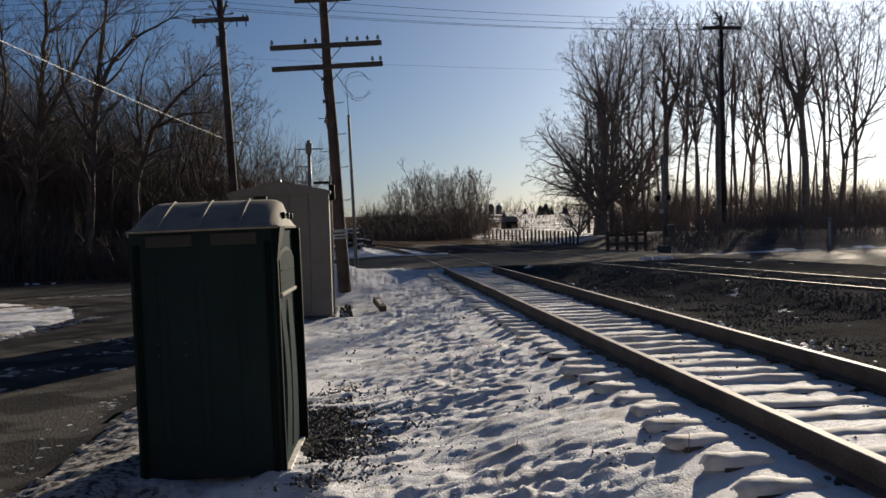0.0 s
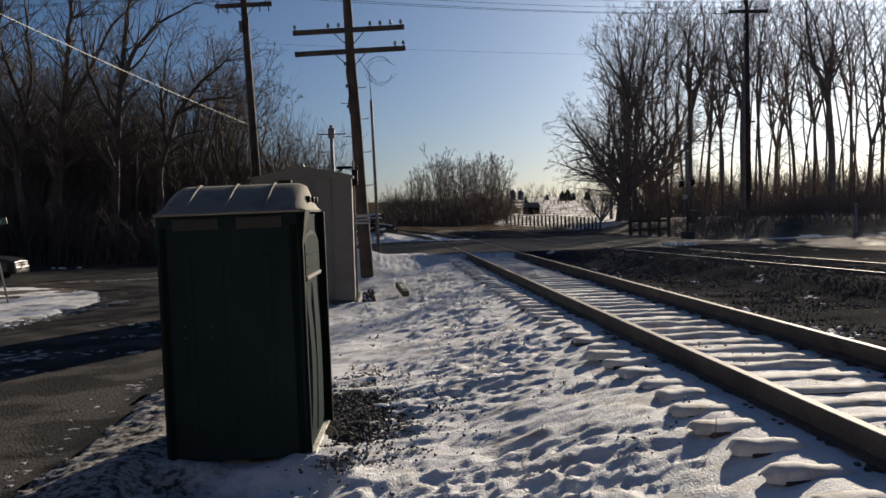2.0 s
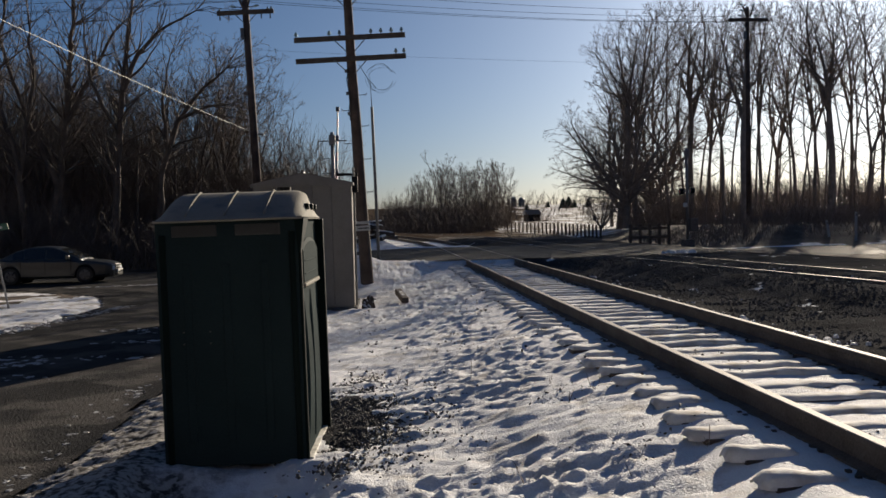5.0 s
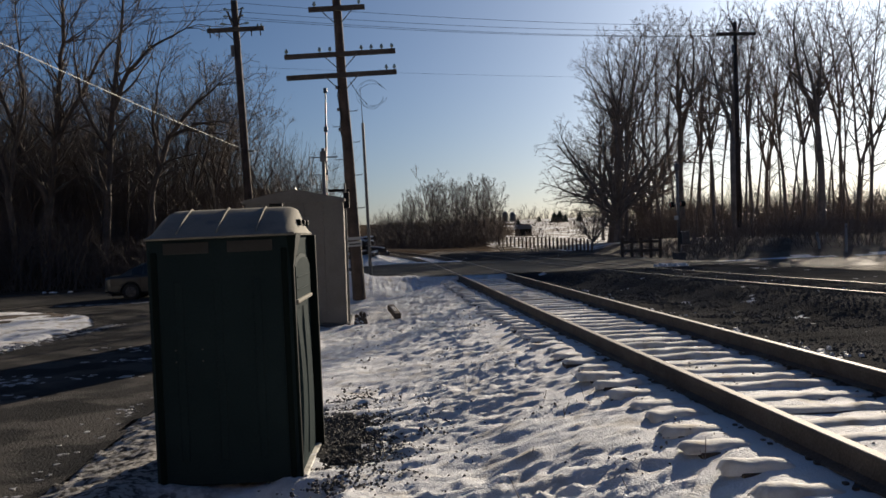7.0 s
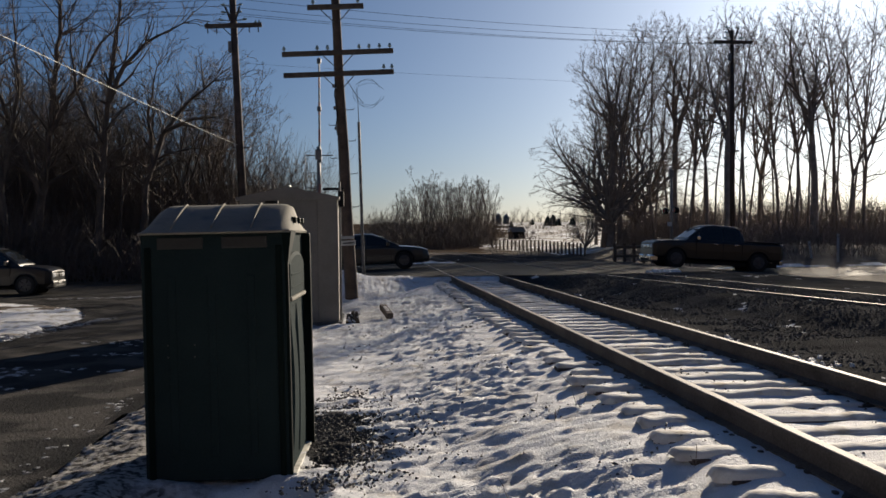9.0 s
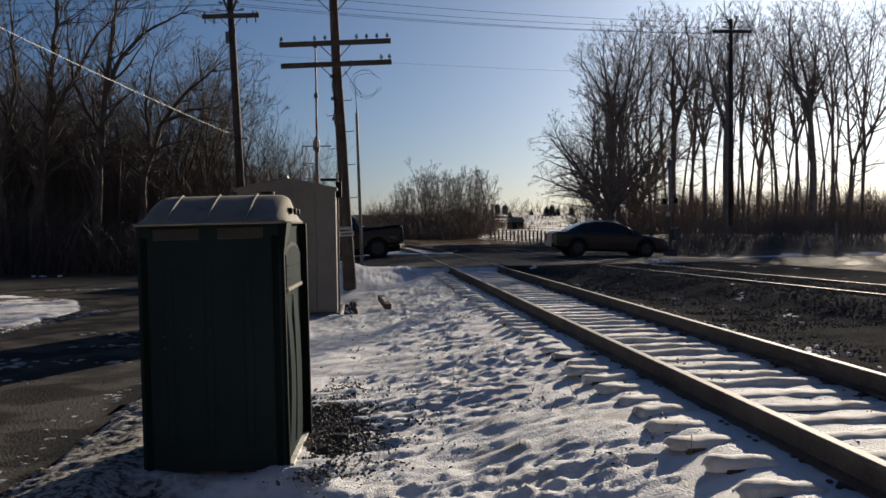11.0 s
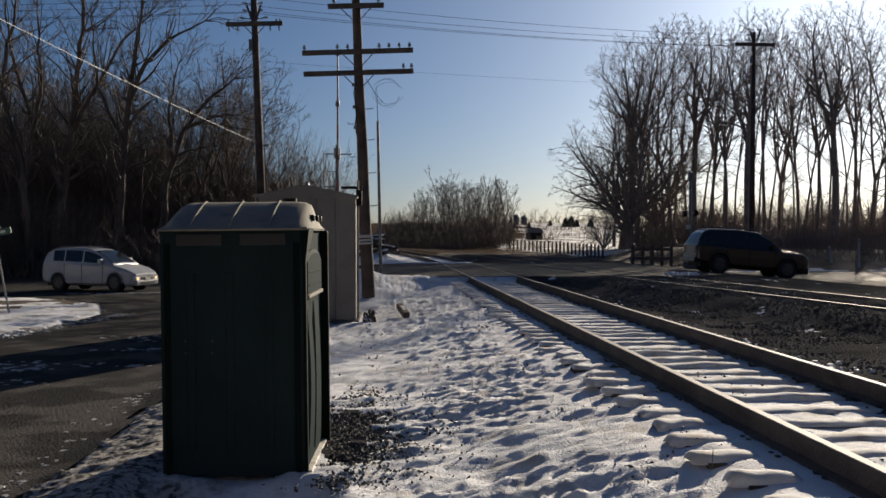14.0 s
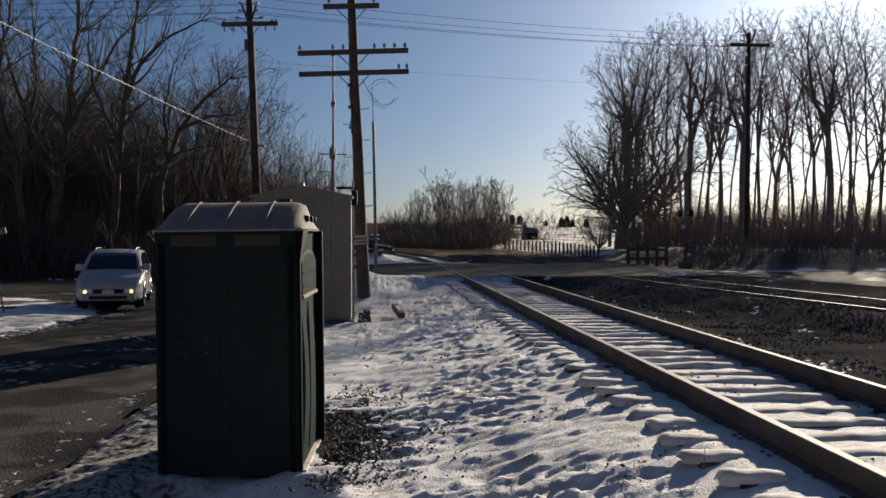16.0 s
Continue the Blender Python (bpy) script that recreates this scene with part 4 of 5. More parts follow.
# ---- signal bungalow ----
def bungalow():
    W, D, H = 2.05, 2.6, 2.72
    z0 = -0.65
    t = thing("signal_bungalow", pose(-0.62 - W, 19.5, z0), "grey galvanised metal railway signal bungalow with a low gable roof", "signal bungalow")
    part("base_slab", boxbm(-0.08, W + 0.08, -0.08, D + 0.08, -0.35, 0.05, bevel=0.02), M_STONE, t, "concrete slab")
    part("body", boxbm(0.01, W - 0.01, 0.01, D - 0.01, 0.05, H, bevel=0.01), M_SHED, t)
    for x0, x1 in ((0.0, 0.40), (0.40, 0.84), (0.84, 1.24), (1.24, 1.64), (1.64, W)):
        part("wall_panel", boxbm(x0 + 0.006, x1 - 0.006, -0.022, 0.012, 0.06, H, bevel=0.006), M_SHED, t)
    for y0 in np.linspace(0, D, 6)[:-1]:
        part("wall_panel", boxbm(W - 0.012, W + 0.018, y0 + 0.006, y0 + D / 5 - 0.006, 0.06, H, bevel=0.006), M_SHED, t)
    bm = bmesh.new()
    e, r = 0.06, 0.22
    pr = [(-e, H - 0.06), (W + e, H - 0.06), (W + e, H), (W / 2, H + r), (-e, H)]
    a = [bm.verts.new((x, -e, z)) for x, z in pr]
    b = [bm.verts.new((x, D + e, z)) for x, z in pr]
    bm.faces.new(a)
    bm.faces.new(b[::-1])
    for k in range(5):
        bm.faces.new((a[k], b[k], b[(k + 1) % 5], a[(k + 1) % 5]))
    bmesh.ops.recalc_face_normals(bm, faces=bm.faces[:])
    part("roof", bm, M_SHED, t)
    bm = bmesh.new()
    tube(bm, [(W / 2, 0.3, H + r), (W / 2, 0.3, H + r + 0.05)], [0.05, 0.03], 8)
    part("roof_vent", bm, M_STEEL, t)
    part("conduit", tubebm([(W + 0.05, 0.5, 0), (W + 0.05, 0.5, H + 0.35)], 0.025, 8), M_STEEL, t)
    part("meter_box", boxbm(W + 0.012, W + 0.14, 0.4, 0.62, H - 0.2, H + 0.14, bevel=0.01), M_BLACK, t)
    part("bracket", boxbm(W - 0.35, W + 0.12, 1.2, 1.26, H + 0.2, H + 0.26), M_BLACK, t)
    return t


bungalow()


# ---- poles and wires ----
def crossarm(parent, length, z, slots, y0=-0.14, brace=True, thick=0.065):
    arm = part("crossarm", boxbm(-length / 2, length / 2, y0 - 0.055, y0 + 0.055, z - thick, z + thick, bevel=0.01), M_ARM, parent)
    for x in slots:
        part("pin", tubebm([(x, y0, z + 0.06), (x, y0, z + 0.15)], 0.014, 6), M_STEEL, arm)
        bm = bmesh.new()
        tube(bm, [(x, y0, z + 0.11), (x, y0, z + 0.15), (x, y0, z + 0.17), (x, y0, z + 0.21)], [0.045, 0.05, 0.032, 0.028], 10)
        part("insulator", bm, M_INSUL, arm, "glass insulator", smooth=True)
    if brace:
        for s in (-1, 1):
            part("brace", tubebm([(s * 0.05, y0 + 0.05, z - 0.42), (s * 0.46, y0 - 0.06, z - 0.02)], 0.014, 5), M_STEEL, arm)
    return arm


def telegraph_pole():
    # leans to the left and a little away
    t = thing("telegraph_pole", pose(-0.42, 25.0, -0.62, 0, -2.35, 0), "leaning weathered telegraph pole with three crossarms and glass insulators", "utility pole")
    bm = bmesh.new()
    H = 9.0
    tube(bm, [(0.008 * math.sin(k * 1.3), 0.008 * math.cos(k), H * k / 12 - 0.3) for k in range(13)], [0.185 - 0.0062 * k for k in range(13)], 14)
    part("shaft", bm, M_POLE, t, smooth=True)
    crossarm(t, 3.0, 6.84, (-1.44, -0.55, -0.27, 0.58, 0.85, 1.13, 1.41))
    crossarm(t, 2.98, 6.27, (1.22, 1.44))
    crossarm(t, 1.52, 8.08, (-0.60, 0.61))
    for k, z in enumerate((2.2, 2.65, 3.1, 3.55, 4.0, 4.45, 4.9, 5.3)):
        s = 1 if k % 2 else -1
        part("climbing_step", tubebm([(s * 0.1, 0, z), (s * 0.34, 0, z), (s * 0.35, 0, z + 0.05)], 0.011, 5), M_STEEL, t)
    part("sign_plate", boxbm(-0.2, 0.2, -0.20, -0.185, 1.60, 1.74, bevel=0.003), M_SIGN, t, "small white sign plate")
    part("sign_bar", boxbm(-0.15, 0.15, -0.206, -0.200, 1.655, 1.685), M_BLACK, t)
    part("sign_plate", boxbm(-0.17, 0.17, -0.20, -0.185, 1.78, 1.86, bevel=0.003), M_SIGN, t)
    part("ground_wire", tubebm([(-0.13 - 0.03 * math.sin(k * 2.1), -0.14, 4.6 + 0.28 * k) for k in range(6)], 0.014, 5), M_BLACK, t)
    for z in (4.75, 5.3, 5.9):
        part("wire_spool", boxbm(-0.2, -0.13, -0.18, -0.1, z, z + 0.09, bevel=0.01), M_STEEL, t)
    # a slack coil of old wire
    for q, (rx, rz) in enumerate(((0.38, 0.36), (0.33, 0.40), (0.40, 0.30))):
        pts = [(0.72 + 0.04 * q + rx * math.cos(a), -0.1 + 0.08 * q, 5.72 + rz * math.sin(a)) for a in [0.4 + 5.6 * k / 22 for k in range(23)]]
        part("wire_coil", tubebm(pts, 0.004, 4, cap=False), M_WIRE, t)
    part("wire_tail", tubebm([(0.2, -0.1, 6.1), (0.42, -0.1, 5.7), (0.62, -0.1, 5.45)], 0.008, 4), M_WIRE, t)
    return t


telegraph_pole()


def thin_mast():
    t = thing("whip_mast", pose(-0.09, 29.0, -0.6, 0, -1.0, 0), "thin dark steel whip antenna mast", "mast")
    part("tube", tubebm([(0, 0, 0), (0, 0, 5.45)], [0.055, 0.045], 8), M_STEEL, t)
    part("whip", tubebm([(0, 0, 5.4), (-0.02, 0, 6.5)], [0.014, 0.006], 6), M_STEEL, t)
    part("base", boxbm(-0.12, 0.12, -0.12, 0.12, -0.1, 0.25, bevel=0.01), M_STEEL, t)
    return t


thin_mast()


def power_pole(x, yy, lean, label, arm_z, low, height=12.4):
    z0 = float(ground_z(x, yy))
    t = thing("power_pole", pose(x, yy, z0 - 0.1, 0, lean, 0), label, "utility pole")
    part("shaft", tubebm([(0, 0, -0.2), (0, 0, height)], [0.20, 0.15] if height < 13 else [0.17, 0.12], 12), M_POLE, t, smooth=True)
    crossarm(t, 2.54, arm_z, (-1.15, 1.0, 1.16), brace=False, thick=0.10)
    for dz, left, right in ((0.28, 0.66, 0.62), (0.62, 0.52, 0.40), (0.95, 0.50, 0.44)):
        for s, w in ((-1, left), (1, right)):
            b = part("bracket", tubebm([(s * 0.1, -0.1, arm_z + dz - 0.05), (s * w, -0.14, arm_z + dz)], 0.022, 6), M_STEEL, t)
            part("insulator", tubebm([(s * w * 0.62, -0.13, arm_z + dz - 0.03), (s * w * 0.8, -0.135, arm_z + dz), (s * w, -0.14, arm_z + dz)], [0.035, 0.06, 0.035], 8), M_INSUL, b)
    for s in (-1, 1):
        part("arm_brace", tubebm([(s * 0.5, -0.12, arm_z - 0.05), (s * 0.08, -0.14, arm_z - 0.5)], 0.02, 5), M_STEEL, t)
        part("ridge_brace", tubebm([(s * 0.12, -0.16, arm_z + 0.25), (s * 0.32, -0.16, arm_z + 0.85)], 0.05, 6), M_ARM, t)
    for s in (-1.15, -0.75, 0.7, 1.1):
        part("hanger", tubebm([(s, -0.14, arm_z - 0.06), (s, -0.14, arm_z - 0.32)], 0.03, 6), M_STEEL, t)
    part("cutout_box", boxbm(-0.28, -0.12, -0.2, -0.02, arm_z - 1.2, arm_z - 0.7, bevel=0.02), M_STEEL, t)
    part("clamp", boxbm(-0.3, 0.45, -0.06, 0.06, low, low + 0.09, bevel=0.01), M_STEEL, t)
    return t


pole_two = power_pole(-5.45, 42, -2.0, "tall wooden power pole beside the woods", 11.46, 5.9, 12.8)
pole_three = power_pole(23.2, 56, 0.4, "wooden power pole among the tall bare trees", 12.9, 6, 13.7)


def wire(name, a, b, sag, r, mat, label, group):
    a, b = Vector(a), Vector(b)
    pts = []
    for k in range(25):
        f = k / 24
        p = a.lerp(b, f)
        p.z -= sag * 4 * f * (1 - f)
        pts.append(tuple(p))
    o = part(name, tubebm(pts, r, 5), mat)
    return tagged(o, label, "wire", group)


WL = "thin dark overhead power wire"
for (dx, dz) in ((-0.60, 0.37), (0.60, 0.38), (-0.50, 0.71), (0.42, 1.04)):
    wire("power_wire", (-5.95 + dx * 0.8, 41.8, 10.98 + dz), (23.0 + dx, 55.8, 12.75 + dz), 0.30, 0.010, M_WIRE, WL, "power wires")
    wire("power_wire", (-5.95 + dx * 0.8, 41.8, 10.98 + dz), (-55, 41 + dx, 9.8 + dz), 0.4, 0.010, M_WIRE, WL, "power wires")
wire("service_cable", (-5.75, 41.9, 5.45), (-11.0, 18.5, 7.25), 0.12, 0.010, M_CABLE, "pale service cable running down to the power pole", "")
wire("telegraph_wire", (-5.9, 42, 9.2), (26, 60, 11.2), 0.2, 0.005, M_WIRE, "thin overhead wire crossing the tracks", "")


# ---- crossing signals ----
def crossing_signal(x, yy, face, label, mast_h=4.0, lamp_z=3.7):
    z0 = float(ground_z(x, yy))
    t = thing("crossing_signal", pose(x, yy, z0, 0, 0, face), label, "crossing signal")
    part("base", boxbm(-0.25, 0.25, -0.25, 0.25, -0.2, 0.35, bevel=0.02), M_STONE, t)
    part("mast", tubebm([(0, 0, 0.2), (0, 0, mast_h)], 0.065, 12), M_ALU, t, "aluminium mast", smooth=True)
    part("junction_box", boxbm(-0.11, 0.11, -0.11, 0.11, mast_h - 0.45, mast_h - 0.1, bevel=0.02), M_ALU, t)
    for s in (-0.75, 0.75):
        lamp = part("flasher", tubebm([(s, -0.12, lamp_z), (s, 0.08, lamp_z)], [0.16, 0.13], 16), M_BLACK, t, "black hooded flasher")
        part("lens", tubebm([(s, -0.128, lamp_z), (s, -0.121, lamp_z)], 0.12, 14), M_RED, lamp)
    part("flasher_bar", tubebm([(-0.75, 0.03, lamp_z), (0.75, 0.03, lamp_z)], 0.03, 8), M_ALU, t)
    part("gate_mechanism", boxbm(-0.24, 0.24, 0.07, 0.45, 0.75, 1.35, bevel=0.03), M_STEEL, t)
    return t


near_signal = crossing_signal(-1.58, 31.2, 90, "railway crossing signal with flashers and a lifting gate", 4.45, 2.55)
part("top_bar", tubebm([(0.0, -0.5, 4.15), (0.0, 0.45, 4.15)], 0.022, 6), M_ALU, near_signal)
for k, z in enumerate((2.75, 3.25)):
    part("side_bar", tubebm([(-0.05, 0.0, z + 0.3), (-0.05, 0.45, z + 0.3)], 0.018, 6), M_ALU, near_signal)
part("side_rod", tubebm([(-0.05, 0.45, 2.5), (-0.05, 0.45, 4.2)], 0.016, 6), M_ALU, near_signal)
gate_arm = thing("gate_arm", pose(-1.545, 30.85, 0.75), "long white lifting crossing gate arm with small lamps", "gate arm")
part("boom", tubebm([(0, -0.6, 0), (0, 3.2, 0), (0, 6.75, 0)], [0.06, 0.042, 0.026], 8), M_ALU, gate_arm)
for k in range(6):
    part("stripe", tubebm([(0, 0.9 + k * 0.95, 0), (0, 1.35 + k * 0.95, 0)], 0.056 - 0.0045 * k, 8), M_STRIPE, gate_arm, "red reflective band")
for q in (3.1, 4.9, 6.6):
    part("gate_lamp", boxbm(-0.07, 0.07, q - 0.08, q + 0.08, 0.03, 0.16, bevel=0.02), M_STEEL, gate_arm)
part("counterweight", boxbm(-0.1, 0.1, -1.2, -0.55, -0.12, 0.12, bevel=0.02), M_STEEL, gate_arm)
far_signal = crossing_signal(14.6, 42.5, -90, "railway crossing signal on the far side of the road", 4.7, 2.65)
part("sign_plate", boxbm(-0.3, 0.3, -0.10, -0.08, 1.9, 2.1), M_SIGN, far_signal)


# ---- cars ----
def car(name, label, category, L, W, H, paint_mat, profile, roofline, wheels, wheel_r, belt, glass_cuts, lamp_mat=None, rails=False, bed=None, chrome=False):
    """profile: stations (x, bottom, shoulder, half width); roofline: (x, top) pairs of the cabin. Front at +x."""
    t = thing(name, pose(0, 0, 0), label, category)
    hw = W / 2
    px, pb, ps, pw = zip(*profile)
    rx, rz = zip(*roofline)
    def body_at(x):
        return np.interp(x, px, pb), np.interp(x, px, ps), np.interp(x, px, pw)
    bm = bmesh.new()
    rings = []
    for x in np.linspace(px[0], px[-1], 42):
        b, s, w = body_at(x)
        # arches lift the sill over the wheels
        for wx in wheels:
            q = abs(x - wx)
            if q < wheel_r * 1.18:
                b = max(b, 0.30 + math.sqrt(max(0, (wheel_r * 1.18) ** 2 - q * q)) * 0.98 - 0.02)
        mid = (b + s) / 2
        ring = [(-w * 0.9, b), (-w, b + 0.06), (-w * 1.005, mid), (-w * 0.985, s - 0.07), (-w * 0.93, s), (0, s + 0.035), (w * 0.93, s), (w * 0.985, s - 0.07), (w * 1.005, mid), (w, b + 0.06), (w * 0.9, b)]
        rings.append([bm.verts.new((x, yy, z)) for yy, z in ring])
    n = 11
    for r0, r1 in zip(rings, rings[1:]):
        for k in range(n):
            bm.faces.new((r0[k], r0[(k + 1) % n], r1[(k + 1) % n], r1[k]))
    bm.faces.new(rings[0])
    bm.faces.new(rings[-1][::-1])
    bmesh.ops.recalc_face_normals(bm, faces=bm.faces[:])
    body = part("body", bm, paint_mat, t, smooth=False)
    mod = body.modifiers.new("round", "BEVEL")
    mod.width, mod.segments, mod.angle_limit = 0.03, 2, radians(28)
    # cabin
    def cab(x, f):
        """Half width and height of the cabin side, f from belt to roof."""
        _, s, w = body_at(x)
        z = float(np.interp(x, rx, rz))
        return w * (0.93 - 0.20 * f * min(1, max(0, (z - s) / (H - belt)))), s - 0.02 + (z - s + 0.02) * f
    bm = bmesh.new()
    rings = []
    cxs = np.linspace(rx[0], rx[-1], 30)
    for x in cxs:
        pts = [cab(x, f) for f in (0, 0.5, 0.93)]
        w3, z3 = cab(x, 1.0)
        ring = [(-pts[0][0], pts[0][1]), (-pts[1][0], pts[1][1]), (-pts[2][0], pts[2][1]), (-w3 * 0.88, z3), (0, z3 + 0.025), (w3 * 0.88, z3), (pts[2][0], pts[2][1]), (pts[1][0], pts[1][1]), (pts[0][0], pts[0][1])]
        rings.append([bm.verts.new((x, yy, z)) for yy, z in ring])
    for r0, r1 in zip(rings, rings[1:]):
        for k in range(8):
            bm.faces.new((r0[k], r0[k + 1], r1[k + 1], r1[k]))
    bm.faces.new(rings[0])
    bm.faces.new(rings[-1][::-1])
    bmesh.ops.recalc_face_normals(bm, faces=bm.faces[:])
    part("cabin", bm, paint_mat, t, smooth=True)
    # side windows
    for a, b in glass_cuts["side"]:
        for s in (-1, 1):
            bm = bmesh.new()
            cols = []
            for x in np.linspace(a, b, 7):
                col = []
                for f in (0.10, 0.5, 0.86):
                    w, z = cab(x, f)
                    col.append(bm.verts.new((x, s * (w + 0.012), z)))
                cols.append(col)
            for c0, c1 in zip(cols, cols[1:]):
                for k in range(2):
                    bm.faces.new((c0[k], c0[k + 1], c1[k + 1], c1[k]))
            r = bmesh.ops.extrude_face_region(bm, geom=bm.faces[:])
            bmesh.ops.translate(bm, vec=(0, -s * 0.02, 0), verts=[e for e in r["geom"] if isinstance(e, bmesh.types.BMVert)])
            bmesh.ops.recalc_face_normals(bm, faces=bm.faces[:])
            part("side_window", bm, M_CARGLASS, t)
    for nm, (a, b) in (("windscreen", glass_cuts["front"]), ("rear_window", glass_cuts["rear"])):
        bm = bmesh.new()
        cols = []
        for x in np.linspace(a, b, 5):
            w, z = cab(x, 1.0)
            off = 0.016
            dx = off if nm == "windscreen" else -off
            cols.append([bm.verts.new((x + dx, w * q, z + off + 0.022 * (1 - abs(q)))) for q in (-0.84, -0.4, 0, 0.4, 0.84)])
        for c0, c1 in zip(cols, cols[1:]):
            for k in range(4):
                bm.faces.new((c0[k], c0[k + 1], c1[k + 1], c1[k]))
        r = bmesh.ops.extrude_face_region(bm, geom=bm.faces[:])
        bmesh.ops.translate(bm, vec=(0, 0, -0.02), verts=[e for e in r["geom"] if isinstance(e, bmesh.types.BMVert)])
        bmesh.ops.recalc_face_normals(bm, faces=bm.faces[:])
        part(nm, bm, M_CARGLASS, t)
    # wheels turn with the road
    for wx in wheels:
        for s in (-1, 1):
            o = new("wheel", None)
            o.parent = t
            o.matrix_basis = pose(wx, s * (hw - 0.11), wheel_r)
            bm = bmesh.new()
            tube(bm, [(0, -0.11, 0), (0, -0.09, 0), (0, 0.09, 0), (0, 0.11, 0)], [wheel_r * 0.90, wheel_r, wheel_r, wheel_r * 0.90], 24)
            part("tyre", bm, M_TYRE, o)
            bm = bmesh.new()
            disc_y(bm, 0, -0.114, 0.114, 0, wheel_r * 0.24, 12)
            tube(bm, [(0, s * 0.104, 0), (0, s * 0.113, 0)], [wheel_r * 0.66, wheel_r * 0.62], 24)
            for k in range(5):
                a = k * 2 * math.pi / 5
                tube(bm, [(0.1 * math.cos(a), s * 0.118, 0.1 * math.sin(a)), (wheel_r * 0.62 * math.cos(a), s * 0.118, wheel_r * 0.62 * math.sin(a))], [0.035, 0.03], 6)
            part("rim", bm, M_RIM, o)
        for s in (-1, 1):
            bm = bmesh.new()
            pts = [(wx + wheel_r * 1.13 * math.cos(a), s * (hw - 0.005), wheel_r + wheel_r * 1.13 * math.sin(a)) for a in [math.pi * k / 12 for k in range(13)]]
            tube(bm, pts, 0.025, 6)
            part("wheel_arch", bm, M_BLACK if not rails else paint_mat, t)
            part("wheel_well", tubebm([(wx, s * (hw - 0.26), wheel_r), (wx, s * (hw - 0.13), wheel_r)], wheel_r * 1.12, 20), M_BLACK, t)
    # front and rear fittings
    _, fs, fw = body_at(px[-1])
    _, bs, bw = body_at(px[0])
    xf, xb = px[-1], px[0]
    for s in (-1, 1):
        b0 = s * fw * (0.82 if lamp_mat else 0.66)
        part("headlight", boxbm(xf - 0.22, xf + 0.02, b0 - 0.17, b0 + 0.17, fs - 0.22, fs - 0.06, bevel=0.04), M_LAMP, t, "clear headlight")
        if lamp_mat:
            part("lit_lamp", tubebm([(xf + 0.015, b0 + s * 0.02, fs - 0.14), (xf + 0.03, b0 + s * 0.02, fs - 0.14)], 0.045, 14), lamp_mat, t, "lit amber lamp")
        b1 = s * bw * 0.80
        part("tail_light", boxbm(xb - 0.02, xb + 0.14, b1 - 0.09, b1 + 0.11, bs - 0.32, bs - 0.03, bevel=0.03), M_RED, t, "red tail light")
        m = glass_cuts["mirror"]
        w, z = cab(m, 0.15)
        part("mirror", boxbm(m - 0.07, m + 0.07, s * (w + 0.10) - 0.10, s * (w + 0.10) + 0.10, z - 0.02, z + 0.16, bevel=0.03), M_CHROME if chrome else paint_mat, t)
        for hx in glass_cuts["handles"]:
            _, s2, w2 = body_at(hx)
            part("door_handle", boxbm(hx - 0.1, hx + 0.1, s * (w2 * 0.99) - 0.02, s * (w2 * 0.99) + 0.02, s2 - 0.14, s2 - 0.11, bevel=0.008), M_CHROME if chrome else paint_mat, t)
        for dx in glass_cuts["doors"]:
            b2, s2, w2 = body_at(dx)
            part("door_seam", boxbm(dx - 0.006, dx + 0.006, s * w2 - 0.012, s * w2 + 0.012, b2 + 0.08, s2 - 0.06), M_BLACK, t)
    for s in (-1, 1):
        part("grille", boxbm(xf - 0.05, xf + 0.022, s * 0.03 if s > 0 else -0.40, 0.40 if s > 0 else -0.03, fs - 0.25, fs - 0.07, bevel=0.05), M_CHROME if chrome else M_BLACK, t, "dark grille opening")
    part("bumper", boxbm(xf - 0.25, xf + 0.05, -fw * 1.02, fw * 1.02, 0.22, min(0.50, fs - 0.18), bevel=0.06), M_CHROME if chrome else paint_mat, t)
    part("lower_grille", boxbm(xf - 0.05, xf + 0.056, -fw * 0.7, fw * 0.7, 0.26, 0.35, bevel=0.02), M_BLACK, t)
    part("bumper", boxbm(xb - 0.05, xb + 0.12, -bw * 0.93, bw * 0.93, 0.34, 0.56, bevel=0.05), M_CHROME if chrome else paint_mat, t)
    part("number_plate", boxbm(xf + 0.05, xf + 0.062, -0.15, 0.15, 0.40, 0.50), M_PLATE, t)
    part("underbody", boxbm(xb + 0.2, xf - 0.2, -hw * 0.75, hw * 0.75, 0.2, 0.42), M_BLACK, t)
    if rails:
        for s in (-1, 1):
            x0, x1 = rails
            w, z = cab((x0 + x1) / 2, 1.0)
            part("roof_rail", tubebm([(x0, s * w * 0.82, z + 0.0), (x0 + 0.1, s * w * 0.82, z + 0.05), (x1 - 0.1, s * w * 0.82, z + 0.05), (x1, s * w * 0.82, z)], 0.018, 6), M_STEEL if paint_mat is not P_WHITE else M_ALU, t)
    if bed:
        x0, x1, zb = bed
        part("bed_rail", boxbm(x0, x1, -hw * 0.95, hw * 0.95, zb, zb + 0.05, bevel=0.02), M_BLACK, t)
    return t


